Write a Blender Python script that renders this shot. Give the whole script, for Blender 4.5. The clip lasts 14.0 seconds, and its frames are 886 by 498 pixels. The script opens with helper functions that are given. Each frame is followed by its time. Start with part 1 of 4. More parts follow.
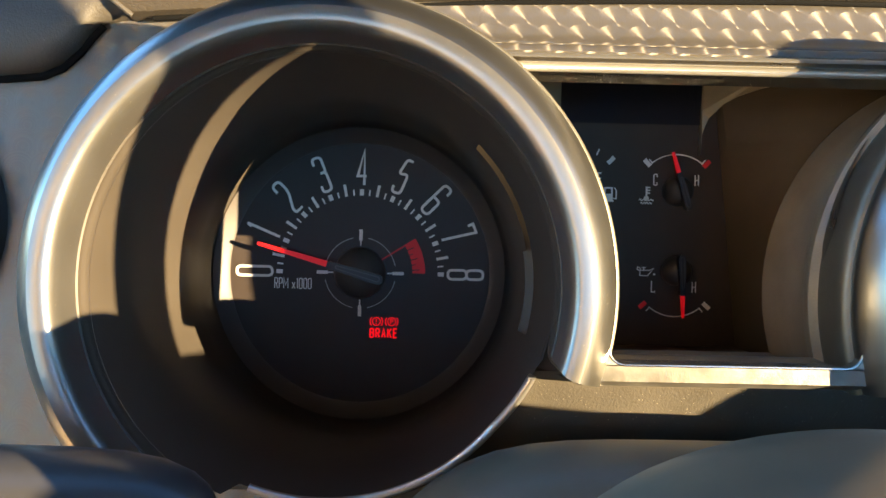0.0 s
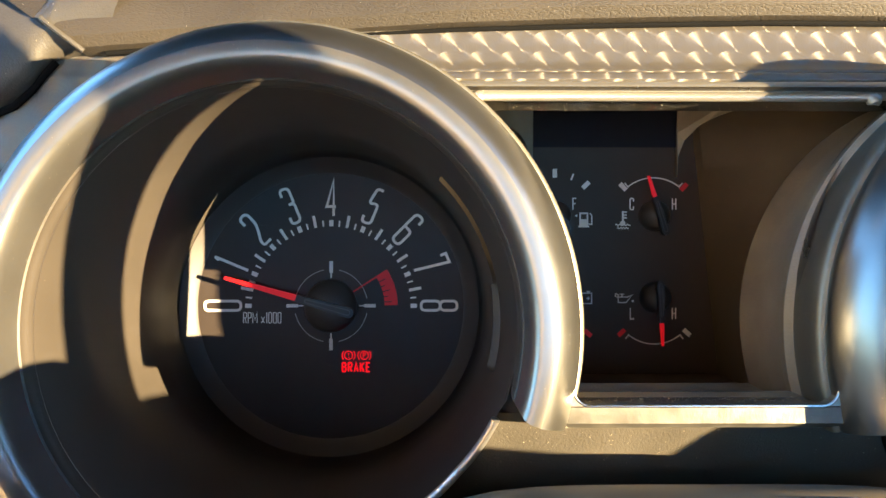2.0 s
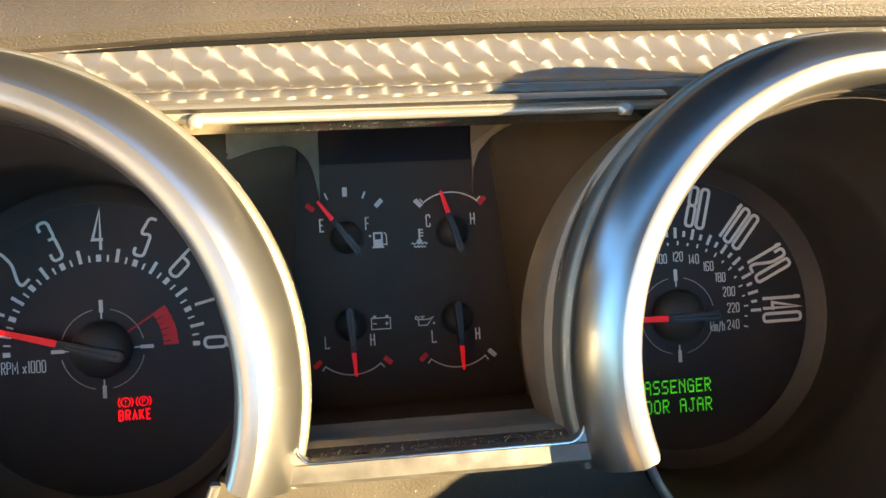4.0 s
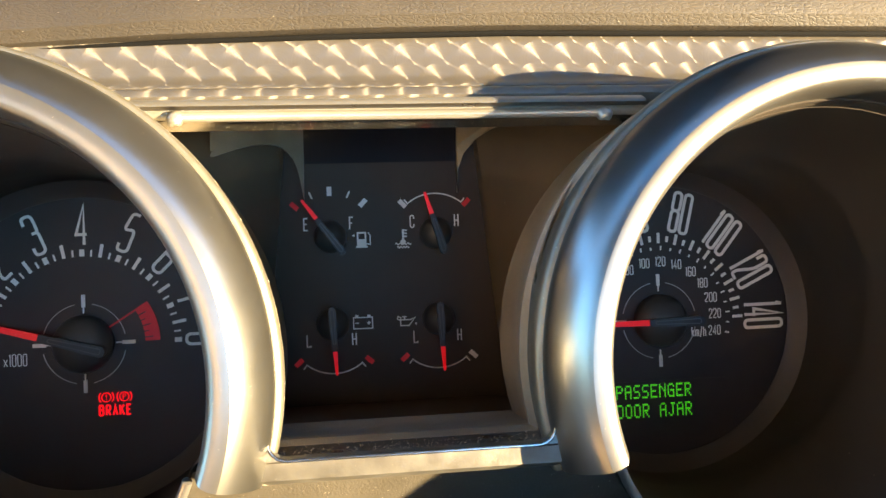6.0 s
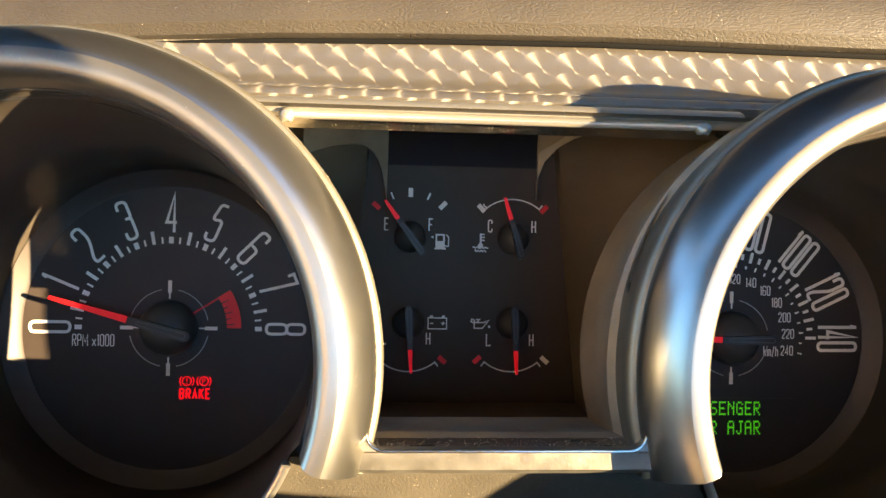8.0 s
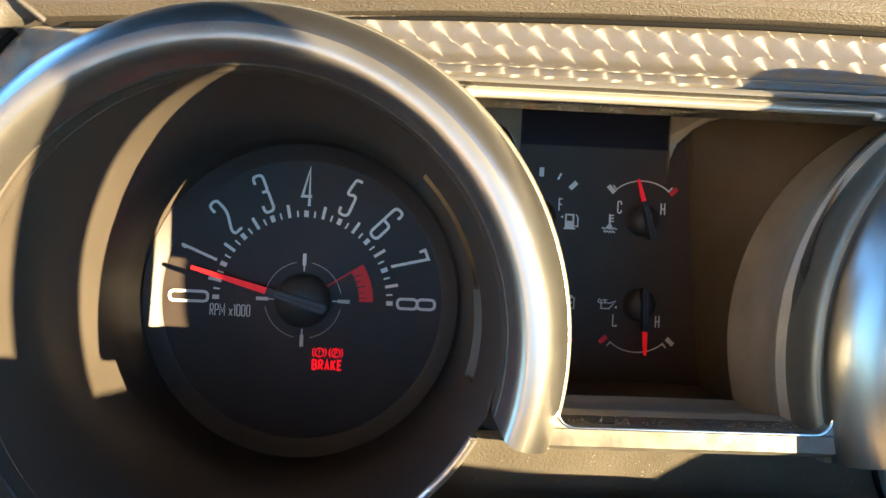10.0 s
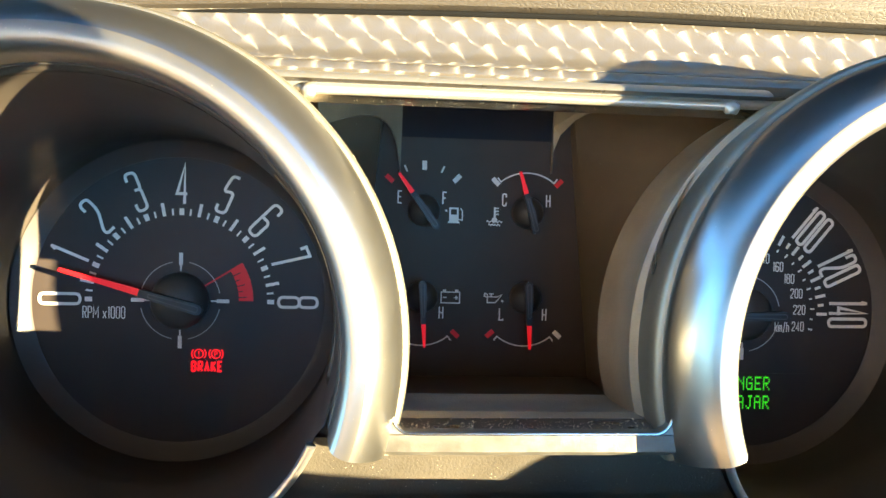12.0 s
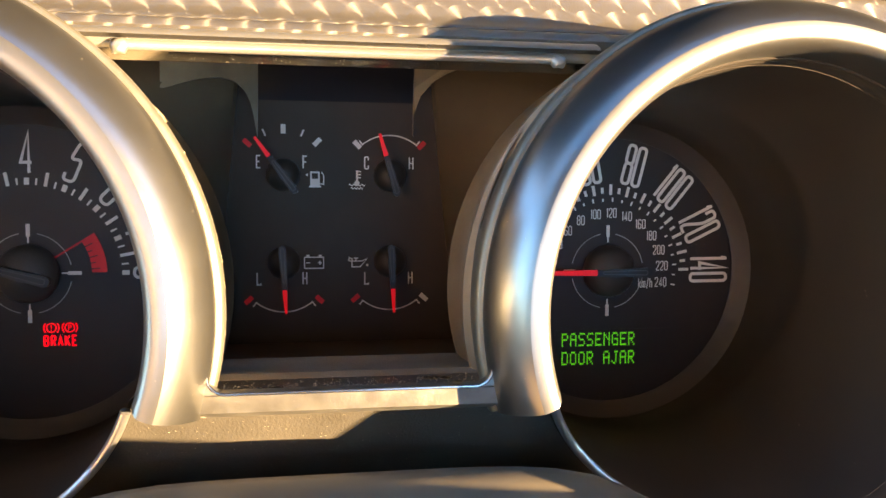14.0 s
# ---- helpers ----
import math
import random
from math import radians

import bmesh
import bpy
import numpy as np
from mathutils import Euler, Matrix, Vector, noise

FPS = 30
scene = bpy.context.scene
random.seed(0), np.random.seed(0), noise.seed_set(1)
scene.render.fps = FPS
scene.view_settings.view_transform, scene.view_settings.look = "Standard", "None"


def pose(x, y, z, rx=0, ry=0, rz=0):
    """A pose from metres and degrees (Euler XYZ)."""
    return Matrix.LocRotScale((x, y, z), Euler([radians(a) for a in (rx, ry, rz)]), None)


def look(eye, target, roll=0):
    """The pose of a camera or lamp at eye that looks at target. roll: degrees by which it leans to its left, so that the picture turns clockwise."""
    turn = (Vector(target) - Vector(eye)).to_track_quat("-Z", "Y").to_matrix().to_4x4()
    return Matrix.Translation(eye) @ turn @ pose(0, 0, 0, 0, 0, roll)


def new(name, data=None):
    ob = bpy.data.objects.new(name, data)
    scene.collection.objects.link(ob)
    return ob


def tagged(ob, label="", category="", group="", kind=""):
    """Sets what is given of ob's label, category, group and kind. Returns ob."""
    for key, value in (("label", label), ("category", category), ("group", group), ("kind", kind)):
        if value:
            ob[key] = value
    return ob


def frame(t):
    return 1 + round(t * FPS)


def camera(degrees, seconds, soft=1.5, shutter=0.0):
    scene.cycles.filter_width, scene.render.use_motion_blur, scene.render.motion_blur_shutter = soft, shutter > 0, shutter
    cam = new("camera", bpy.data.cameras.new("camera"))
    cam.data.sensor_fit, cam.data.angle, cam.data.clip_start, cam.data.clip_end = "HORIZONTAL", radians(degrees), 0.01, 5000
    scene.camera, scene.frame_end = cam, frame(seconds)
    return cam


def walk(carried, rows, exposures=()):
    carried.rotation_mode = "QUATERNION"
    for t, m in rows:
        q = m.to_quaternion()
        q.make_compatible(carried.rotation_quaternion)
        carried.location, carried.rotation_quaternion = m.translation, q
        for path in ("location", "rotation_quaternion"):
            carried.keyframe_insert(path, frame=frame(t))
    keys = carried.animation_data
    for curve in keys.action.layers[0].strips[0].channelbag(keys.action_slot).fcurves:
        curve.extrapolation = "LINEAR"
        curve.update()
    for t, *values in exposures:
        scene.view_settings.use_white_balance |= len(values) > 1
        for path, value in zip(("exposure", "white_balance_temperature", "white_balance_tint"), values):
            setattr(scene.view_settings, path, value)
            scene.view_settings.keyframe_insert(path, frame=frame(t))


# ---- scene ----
cam = camera(59.7, 14.0)
METRES, EYE, TILT, LEAN, TURN = 0.2455, 0.0100, 0.0, -1.2, -0.7
ROWS = [
    (0.0, 0.0, 0.0, 0.0, 0.0, 0.0, 0.0),
    (0.5, 0.0225, 0.0255, 0.0287, 1.92, 0.25, -0.4),
    (1.0, 0.035, 0.0267, 0.0366, 2.15, 0.53, -0.41),
    (1.5, 0.0259, 0.0278, 0.0301, 1.56, 0.84, 0.08),
    (2.0, 0.0458, 0.03, 0.0248, 0.12, 1.04, 1.18),
    (2.5, 0.1116, 0.0593, 0.038, -1.94, 1.12, 2.48),
    (3.0, 0.1835, 0.0819, 0.0373, -3.83, 0.92, 3.79),
    (3.5, 0.2221, 0.0986, 0.053, -5.44, 0.7, 4.61),
    (6.0, 0.2602, 0.0913, 0.0528, -6.15, 0.73, 3.28),
    (6.5, 0.1946, 0.1209, 0.0572, -6.06, 0.72, 2.52),
    (7.0, 0.2127, 0.1099, 0.068, -5.87, 0.97, 1.81),
    (7.5, 0.2195, 0.0967, 0.0672, -4.93, 1.25, 1.04),
    (8.0, 0.1953, 0.08, 0.0491, -3.64, 1.36, 0.19),
    (8.5, 0.0278, 0.0716, 0.0299, -2.19, 1.22, -0.62),
    (11.0, 0.0504, 0.084, 0.0621, -2.04, -1.2, -1.42),
    (11.5, 0.0752, 0.087, 0.0633, -2.96, -1.35, -0.89),
    (12.0, 0.1619, 0.0923, 0.0693, -4.33, -1.59, -0.28),
    (12.5, 0.2344, 0.093, 0.0601, -5.62, -1.83, 0.2),
    (13.0, 0.261, 0.0977, 0.0559, -6.78, -2.23, 0.43),
    (13.5, 0.2739, 0.0916, 0.0546, -7.75, -2.61, 0.68),
    (14.0, 0.2801, 0.0852, 0.0494, -8.58, -3.39, 1.02),
]
DASH = pose(0, 0, 0, -19)  # the dash leans back by this much
SHOT = [(t, DASH @ pose(0.0285, -0.3029, EYE, TILT, LEAN, TURN) @ pose(METRES * x, METRES * y, METRES * z, 90 + pitch, roll, yaw)) for t, x, y, z, yaw, pitch, roll in ROWS]
walk(cam, SHOT, [(0.0, 3.88, 8050, 13), (1.0, 4.08, 8000, 13), (2.0, 4.15, 7850, 12), (3.5, 4.42, 7850, 11), (6.2, 4.26, 8050, 12), (7.0, 4.24, 8400, 15), (8.0, 4.18, 8450, 15), (8.7, 4.04, 8350, 16), (11.0, 4.68, 7250, 6), (12.0, 4.82, 7200, 5), (12.6, 4.50, 8600, 16), (14.0, 4.42, 9200, 22)])

# ---- world and sun ----
sun_way = (DASH.to_3x3() @ Vector((1.56, -1.0, -0.055))).normalized()
world = bpy.data.worlds.new("sky")
scene.world = world
world.use_nodes = True
wn = world.node_tree
sky = wn.nodes.new("ShaderNodeTexSky")
sky.sky_type = "NISHITA"
sky.sun_disc = False
sky.ozone_density, sky.dust_density, sky.air_density = 5.5, 0.0, 1.0
sky.sun_elevation = math.asin(sun_way.z)
sky.sun_rotation = math.atan2(sun_way.x, sun_way.y)
wn.nodes["Background"].inputs["Strength"].default_value = 0.12
wn.links.new(sky.outputs["Color"], wn.nodes["Background"].inputs["Color"])
sun = new("sun", bpy.data.lights.new("sun", "SUN"))
sun.data.energy, sun.data.angle, sun.data.color = 2.5, radians(0.5), (1.0, 0.83, 0.55)
sun.matrix_world = look(sun_way * 3, (0, 0, 0))

# ---- materials ----


def material(name, color, rough=0.5, metal=0.0, grain=0.0, grain_scale=400.0, spread=0.15, spread_scale=40.0, glow=0.0, dust=0.0, spec=0.5):
    """A surface with colour drift at two scales, fine relief and, where asked, dust specks."""
    m = bpy.data.materials.new(name)
    m.use_nodes = True
    t = m.node_tree
    n, l = t.nodes, t.links
    b = n["Principled BSDF"]
    b.inputs["Metallic"].default_value = metal
    b.inputs["Specular IOR Level"].default_value = spec
    co = n.new("ShaderNodeTexCoord")
    big = n.new("ShaderNodeTexNoise")
    big.inputs["Scale"].default_value = spread_scale
    big.inputs["Detail"].default_value = 6
    l.new(co.outputs["Object"], big.inputs["Vector"])
    ramp = n.new("ShaderNodeMapRange")
    ramp.inputs["From Min"].default_value, ramp.inputs["From Max"].default_value = 0.3, 0.7
    ramp.inputs["To Min"].default_value, ramp.inputs["To Max"].default_value = 1 - spread, 1 + spread
    l.new(big.outputs["Fac"], ramp.inputs["Value"])
    mul = n.new("ShaderNodeVectorMath")
    mul.operation = "SCALE"
    mul.inputs[0].default_value = color
    l.new(ramp.outputs["Result"], mul.inputs["Scale"])
    out = mul.outputs["Vector"]
    rr = n.new("ShaderNodeMapRange")
    rr.inputs["From Min"].default_value, rr.inputs["From Max"].default_value = 0.3, 0.7
    rr.inputs["To Min"].default_value, rr.inputs["To Max"].default_value = rough * (1 - spread * 0.7), min(1.0, rough * (1 + spread * 0.7))
    l.new(big.outputs["Fac"], rr.inputs["Value"])
    rough_out = rr.outputs["Result"]
    if dust:
        v = n.new("ShaderNodeTexVoronoi")
        v.inputs["Scale"].default_value = 1100
        l.new(co.outputs["Object"], v.inputs["Vector"])
        cut = n.new("ShaderNodeMath")
        cut.operation = "LESS_THAN"
        cut.inputs[1].default_value = 0.12
        l.new(v.outputs["Distance"], cut.inputs[0])
        pick = n.new("ShaderNodeSeparateColor")
        l.new(v.outputs["Color"], pick.inputs["Color"])
        some = n.new("ShaderNodeMath")
        some.operation = "LESS_THAN"
        some.inputs[1].default_value = dust
        l.new(pick.outputs[0], some.inputs[0])
        both = n.new("ShaderNodeMath")
        both.operation = "MULTIPLY"
        l.new(cut.outputs[0], both.inputs[0])
        l.new(some.outputs[0], both.inputs[1])
        mix = n.new("ShaderNodeMix")
        mix.data_type = "RGBA"
        l.new(both.outputs[0], mix.inputs["Factor"])
        l.new(out, mix.inputs["A"])
        mix.inputs["B"].default_value = (0.42, 0.37, 0.29, 1)
        out = mix.outputs["Result"]
        if metal:
            mm = n.new("ShaderNodeMath")
            mm.operation = "SUBTRACT"
            mm.inputs[0].default_value = metal
            l.new(both.outputs[0], mm.inputs[1])
            l.new(mm.outputs[0], b.inputs["Metallic"])
    l.new(out, b.inputs["Base Color"])
    l.new(rough_out, b.inputs["Roughness"])
    if grain:
        fine = n.new("ShaderNodeTexNoise")
        fine.inputs["Scale"].default_value = grain_scale
        fine.inputs["Detail"].default_value = 4
        l.new(co.outputs["Object"], fine.inputs["Vector"])
        bump = n.new("ShaderNodeBump")
        bump.inputs["Strength"].default_value = grain
        bump.inputs["Distance"].default_value = 0.0004
        l.new(fine.outputs["Fac"], bump.inputs["Height"])
        l.new(bump.outputs["Normal"], b.inputs["Normal"])
    if glow:
        b.inputs["Emission Color"].default_value = (*color, 1)
        b.inputs["Emission Strength"].default_value = glow
    return m


def leather_grain(name, color):
    """Moulded dash skin: pebbled cells over soft folds."""
    m = material(name, color, 0.68, 0, 0.0, spread=0.2, spread_scale=25, dust=0.02)
    n, l = m.node_tree.nodes, m.node_tree.links
    co = n.new("ShaderNodeTexCoord")
    warp = n.new("ShaderNodeTexNoise")
    warp.inputs["Scale"].default_value = 300
    l.new(co.outputs["Object"], warp.inputs["Vector"])
    add = n.new("ShaderNodeVectorMath")
    add.operation = "MULTIPLY_ADD"
    l.new(warp.outputs["Color"], add.inputs[0])
    add.inputs[1].default_value = (0.002, 0.002, 0.002)
    stretch = n.new("ShaderNodeVectorMath")
    stretch.operation = "MULTIPLY"
    stretch.inputs[1].default_value = (0.45, 1, 1.1)
    l.new(co.outputs["Object"], stretch.inputs[0])
    l.new(stretch.outputs[0], add.inputs[2])
    cell = n.new("ShaderNodeTexVoronoi")
    cell.feature = "DISTANCE_TO_EDGE"
    cell.inputs["Scale"].default_value = 1050
    l.new(add.outputs[0], cell.inputs["Vector"])
    cap = n.new("ShaderNodeMapRange")
    cap.inputs["From Max"].default_value = 0.25
    l.new(cell.outputs["Distance"], cap.inputs["Value"])
    bump = n.new("ShaderNodeBump")
    bump.inputs["Strength"].default_value = 0.27
    bump.inputs["Distance"].default_value = 0.0003
    l.new(cap.outputs["Result"], bump.inputs["Height"])
    l.new(bump.outputs["Normal"], n["Principled BSDF"].inputs["Normal"])
    return m


def engine_turned(name, pitch_x=0.0093, pitch_z=0.0070, radius=0.0061, x0=0.0, z0=0.0):
    """Aluminium sheet ground with overlapping round spots; each spot is brushed in circles, so the gloss runs round its centre."""
    m = bpy.data.materials.new(name)
    m.use_nodes = True
    n, l = m.node_tree.nodes, m.node_tree.links
    b = n["Principled BSDF"]

    def op(kind, a, c=0.0, d=None):
        k = n.new("ShaderNodeMath")
        k.operation = kind
        for slot, v in enumerate((a, c, d)):
            if v is None:
                continue
            if isinstance(v, (int, float)):
                k.inputs[slot].default_value = v
            else:
                l.new(v, k.inputs[slot])
        return k.outputs[0]

    co = n.new("ShaderNodeTexCoord")
    sep = n.new("ShaderNodeSeparateXYZ")
    l.new(co.outputs["Object"], sep.inputs[0])
    px, pz = op("SUBTRACT", sep.outputs[0], x0), op("SUBTRACT", sep.outputs[2], z0)

    def spot(row):
        """Column and offset of the spot of a row over this place, and whether the row covers it."""
        dz = op("SUBTRACT", pz, op("MULTIPLY", row, pitch_z))
        reach = op("SQRT", op("MAXIMUM", op("SUBTRACT", radius * radius, op("MULTIPLY", dz, dz)), 0.0))
        qx = op("SUBTRACT", px, op("MULTIPLY", row, pitch_x * 0.15))
        col = op("FLOOR", op("DIVIDE", op("ADD", qx, reach), pitch_x))
        dx = op("SUBTRACT", qx, op("MULTIPLY", col, pitch_x))
        return dx, dz, col, op("MULTIPLY", op("LESS_THAN", dx, reach), op("GREATER_THAN", reach, 0.00001))

    row_low = op("FLOOR", op("DIVIDE", pz, pitch_z))
    row_high = op("ADD", row_low, 1.0)
    low, high = spot(row_low), spot(row_high)

    def choose(p, q):
        return op("ADD", op("MULTIPLY", p, low[3]), op("MULTIPLY", q, op("SUBTRACT", 1.0, low[3])))

    dx, dz, col, row = choose(low[0], high[0]), choose(low[1], high[1]), choose(low[2], high[2]), choose(row_low, row_high)
    tang = n.new("ShaderNodeCombineXYZ")
    l.new(dx, tang.inputs[0])
    l.new(dz, tang.inputs[2])
    norm = n.new("ShaderNodeVectorMath")
    norm.operation = "NORMALIZE"
    l.new(tang.outputs[0], norm.inputs[0])
    world_way = n.new("ShaderNodeVectorTransform")
    world_way.vector_type, world_way.convert_from, world_way.convert_to = "VECTOR", "OBJECT", "WORLD"
    l.new(norm.outputs[0], world_way.inputs[0])
    l.new(world_way.outputs[0], b.inputs["Tangent"])
    dist = op("SQRT", op("ADD", op("MULTIPLY", dx, dx), op("MULTIPLY", dz, dz)))
    rings = n.new("ShaderNodeTexNoise")
    rings.noise_dimensions = "2D"
    rings.inputs["Scale"].default_value = 1.0
    ring_co = n.new("ShaderNodeCombineXYZ")
    l.new(op("MULTIPLY", dist, 5000.0), ring_co.inputs[0])
    l.new(op("ADD", op("MULTIPLY", col, 7.3), op("MULTIPLY", row, 3.1)), ring_co.inputs[1])
    l.new(ring_co.outputs[0], rings.inputs["Vector"])
    bump = n.new("ShaderNodeBump")
    bump.inputs["Strength"].default_value = 0.11
    bump.inputs["Distance"].default_value = 0.0002
    l.new(rings.outputs["Fac"], bump.inputs["Height"])
    l.new(bump.outputs["Normal"], b.inputs["Normal"])
    tone = n.new("ShaderNodeMapRange")
    tone.inputs["To Min"].default_value, tone.inputs["To Max"].default_value = 0.155, 0.215
    l.new(rings.outputs["Fac"], tone.inputs["Value"])
    grey = n.new("ShaderNodeCombineColor")
    for k, tint in enumerate((1.0, 0.89, 0.74)):
        l.new(op("MULTIPLY", tone.outputs["Result"], tint), grey.inputs[k])
    l.new(grey.outputs[0], b.inputs["Base Color"])
    b.inputs["Metallic"].default_value = 0.66
    b.inputs["Roughness"].default_value = 0.46
    b.inputs["Anisotropic"].default_value = 0.86
    return m


def clear_lens(name):
    """Thin clear plastic: see-through, with a faint mirror of the cabin."""
    m = bpy.data.materials.new(name)
    m.use_nodes = True
    n, l = m.node_tree.nodes, m.node_tree.links
    n.remove(n["Principled BSDF"])
    clear, gloss, mix = n.new("ShaderNodeBsdfTransparent"), n.new("ShaderNodeBsdfGlossy"), n.new("ShaderNodeMixShader")
    gloss.inputs["Roughness"].default_value = 0.02
    fres = n.new("ShaderNodeFresnel")
    fres.inputs["IOR"].default_value = 1.11
    l.new(fres.outputs[0], mix.inputs[0])
    l.new(clear.outputs[0], mix.inputs[1])
    l.new(gloss.outputs[0], mix.inputs[2])
    l.new(mix.outputs[0], n["Material Output"].inputs["Surface"])
    return m


ALUMINIUM = material("satin_aluminium", (0.25, 0.245, 0.225), 0.30, 0.95, 0.05, 900, 0.08, 60, dust=0.03)
BRIGHT = material("bright_aluminium", (0.46, 0.45, 0.42), 0.26, 1.0, 0.04, 900, 0.08, 60, dust=0.02)
SKIRT = material("dusty_metal_skirt", (0.19, 0.175, 0.135), 0.44, 0.70, 0.03, 900, 0.12, 90, dust=0.22)
BAND = material("dusty_inner_band", (0.26, 0.25, 0.23), 0.34, 0.88, 0.05, 900, 0.08, 60, dust=0.10)
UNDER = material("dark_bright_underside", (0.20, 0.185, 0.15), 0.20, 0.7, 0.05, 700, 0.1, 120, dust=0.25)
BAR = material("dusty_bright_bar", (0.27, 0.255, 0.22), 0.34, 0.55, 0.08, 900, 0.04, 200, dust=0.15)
TURNED = engine_turned("engine_turned_aluminium", z0=0.0813)
PAD = leather_grain("grained_dash_skin", (0.027, 0.021, 0.0143))
BAR_FACE = material("dusty_satin_bar", (0.34, 0.325, 0.29), 0.44, 0.9, 0.12, 900, 0.15, 200, dust=0.2)
LINER = material("dusty_gloss_black", (0.034, 0.028, 0.021), 0.3, 0, 0.12, 1500, 0.2, 70, dust=0.25)
PLASTIC = material("charcoal_plastic", (0.046, 0.041, 0.034), 0.5, 0, 0.35, 1500, 0.15, 60, dust=0.06)
FASCIA = material("fascia_plastic", (0.068, 0.060, 0.047), 0.5, 0, 0.35, 1500, 0.15, 60, dust=0.05)
SHELL = material("worn_charcoal_shell", (0.125, 0.105, 0.075), 0.42, 0, 0.04, 900, 0.18, 45)
POD = material("satin_black_pod", (0.041, 0.034, 0.027), 0.50, 0, 0.12, 1800, 0.08, 50, dust=0.004, spec=0.35)
DEEP = material("dark_rear_plastic", (0.12, 0.092, 0.060), 0.42, 0, 0.1, 1200, 0.15, 60, dust=0.01)
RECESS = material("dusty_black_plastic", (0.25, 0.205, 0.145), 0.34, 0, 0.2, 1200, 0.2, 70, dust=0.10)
DIAL = material("dial_black", (0.034, 0.026, 0.022), 0.5, 0, 0.05, 2500, 0.1, 60, spec=0.25)
CENTRE = material("centre_dial_black", (0.046, 0.032, 0.021), 0.5, 0, 0.05, 2500, 0.1, 60, spec=0.2)
HUB = material("hub_black", (0.050, 0.044, 0.038), 0.42, 0, 0.1, 2000, 0.1, 90, spec=0.25)
FAINT = material("printed_grey", (0.36, 0.34, 0.32), 0.6, spread=0.04)
WHITE = material("printed_grey_white", (0.74, 0.70, 0.64), 0.6, spread=0.04)
# A faint glow is added to the red print and the needle.
RED_INK = material("printed_red", (0.45, 0.008, 0.012), 0.6, spread=0.04, glow=0.01)
NEEDLE = material("red_needle_added_glow", (0.44, 0.002, 0.006), 0.5, spread=0.03, glow=0.04)
LAMP_RED = material("red_warning_lamp", (0.75, 0.004, 0.012), 0.6, spread=0.0, glow=0.075)
LAMP_GREEN = material("green_display_dots", (0.05, 1.0, 0.03), 0.5, spread=0.0, glow=0.014)
# Shade of the seams, painted as solid black tubes.
GAP = material("black_seam_shade", (0.004, 0.004, 0.004), 0.9, spread=0.1, spec=0.1)
ARM = material("needle_arm_black", (0.018, 0.016, 0.014), 0.4, 0, 0.1, 2000, 0.1, 90, spec=0.3)
# Edge highlight of the needle arms, put into a lighter colour.
RIB = material("highlight_rib_black", (0.055, 0.048, 0.042), 0.4, 0, 0.1, 2000, 0.1, 90)
LIP = material("satin_lip", (0.62, 0.60, 0.56), 0.34, 0.9, 0.05, 900, 0.1, 80, dust=0.05)
RING = material("grey_dial_ring", (0.035, 0.027, 0.023), 0.5, 0, 0.05, 1500, 0.1, 60)
DUST = material("dust_grains", (0.50, 0.43, 0.32), 0.8, spread=0.3, spread_scale=900)
SCREEN = material("dark_display_glass", (0.014, 0.014, 0.018), 0.15, spread=0.05)
# Unseen walls: tan bounces warm light, dark keeps fill out.
CABIN = material("tan_bounce_wall", (0.68, 0.49, 0.31), 0.7, 0, 0.2, 300, 0.15, 8)
DARK = material("dark_unseen_shell", (0.05, 0.045, 0.04), 0.7, 0, 0.2, 300, 0.15, 8)
WHEEL = material("black_wheel_skin", (0.014, 0.013, 0.012), 0.6, 0, 0.2, 600, 0.1, 60)
HEADLINER = material("grey_headliner", (0.52, 0.42, 0.31), 0.9, 0, 0.2, 300, 0.1, 8)
ASPHALT = material("asphalt", (0.05, 0.05, 0.05), 0.9, 0, 0.5, 40, 0.2, 2)
GLOSS = material("smooth_black_plastic", (0.04, 0.04, 0.042), 0.3, 0, 0.05, 900, 0.1, 60)
LENS = clear_lens("clear_lens")

# ---- building helpers ----


def finish(name, bm, mat, parent=None, label="", smooth=True, shadow=True):
    bmesh.ops.recalc_face_normals(bm, faces=bm.faces[:])
    me = bpy.data.meshes.new(name)
    bm.to_mesh(me)
    bm.free()
    me.materials.append(mat)
    if smooth:
        me.shade_smooth()
        me.set_sharp_from_angle(angle=radians(38))
    ob = new(name, me)
    if parent:
        ob.parent = parent
    if label:
        ob["label"] = label
    if not shadow:
        ob.visible_shadow = False
    return ob


def part(name, bm, mat, parent, label="", smooth=True):
    return finish(name, bm, mat, parent, label, smooth)


def thing(name, label, category, where=(0, 0, 0), group="", kind=""):
    ob = new(name)
    ob.empty_display_size = 0.02
    ob.matrix_world = DASH @ Matrix.Translation(where)
    return tagged(ob, label, category, group, kind)


def grid(bm, rows, closed=False):
    """A skin over rows of points."""
    vs = [[bm.verts.new(p) for p in r] for r in rows]
    for a, b in zip(vs, vs[1:]):
        m = len(a)
        for i in range(m if closed else m - 1):
            j = (i + 1) % m
            bm.faces.new((a[i], a[j], b[j], b[i]))
    return vs


def plate(bm, pts, y, thick):
    """A flat piece in the dial plane: outline (x, z), its front at y - thick."""
    a = [bm.verts.new((p[0], y, p[1])) for p in pts]
    b = [bm.verts.new((p[0], y - thick, p[1])) for p in pts]
    bm.faces.new(b)
    m = len(a)
    for i in range(m):
        bm.faces.new((a[i], a[(i + 1) % m], b[(i + 1) % m], b[i]))


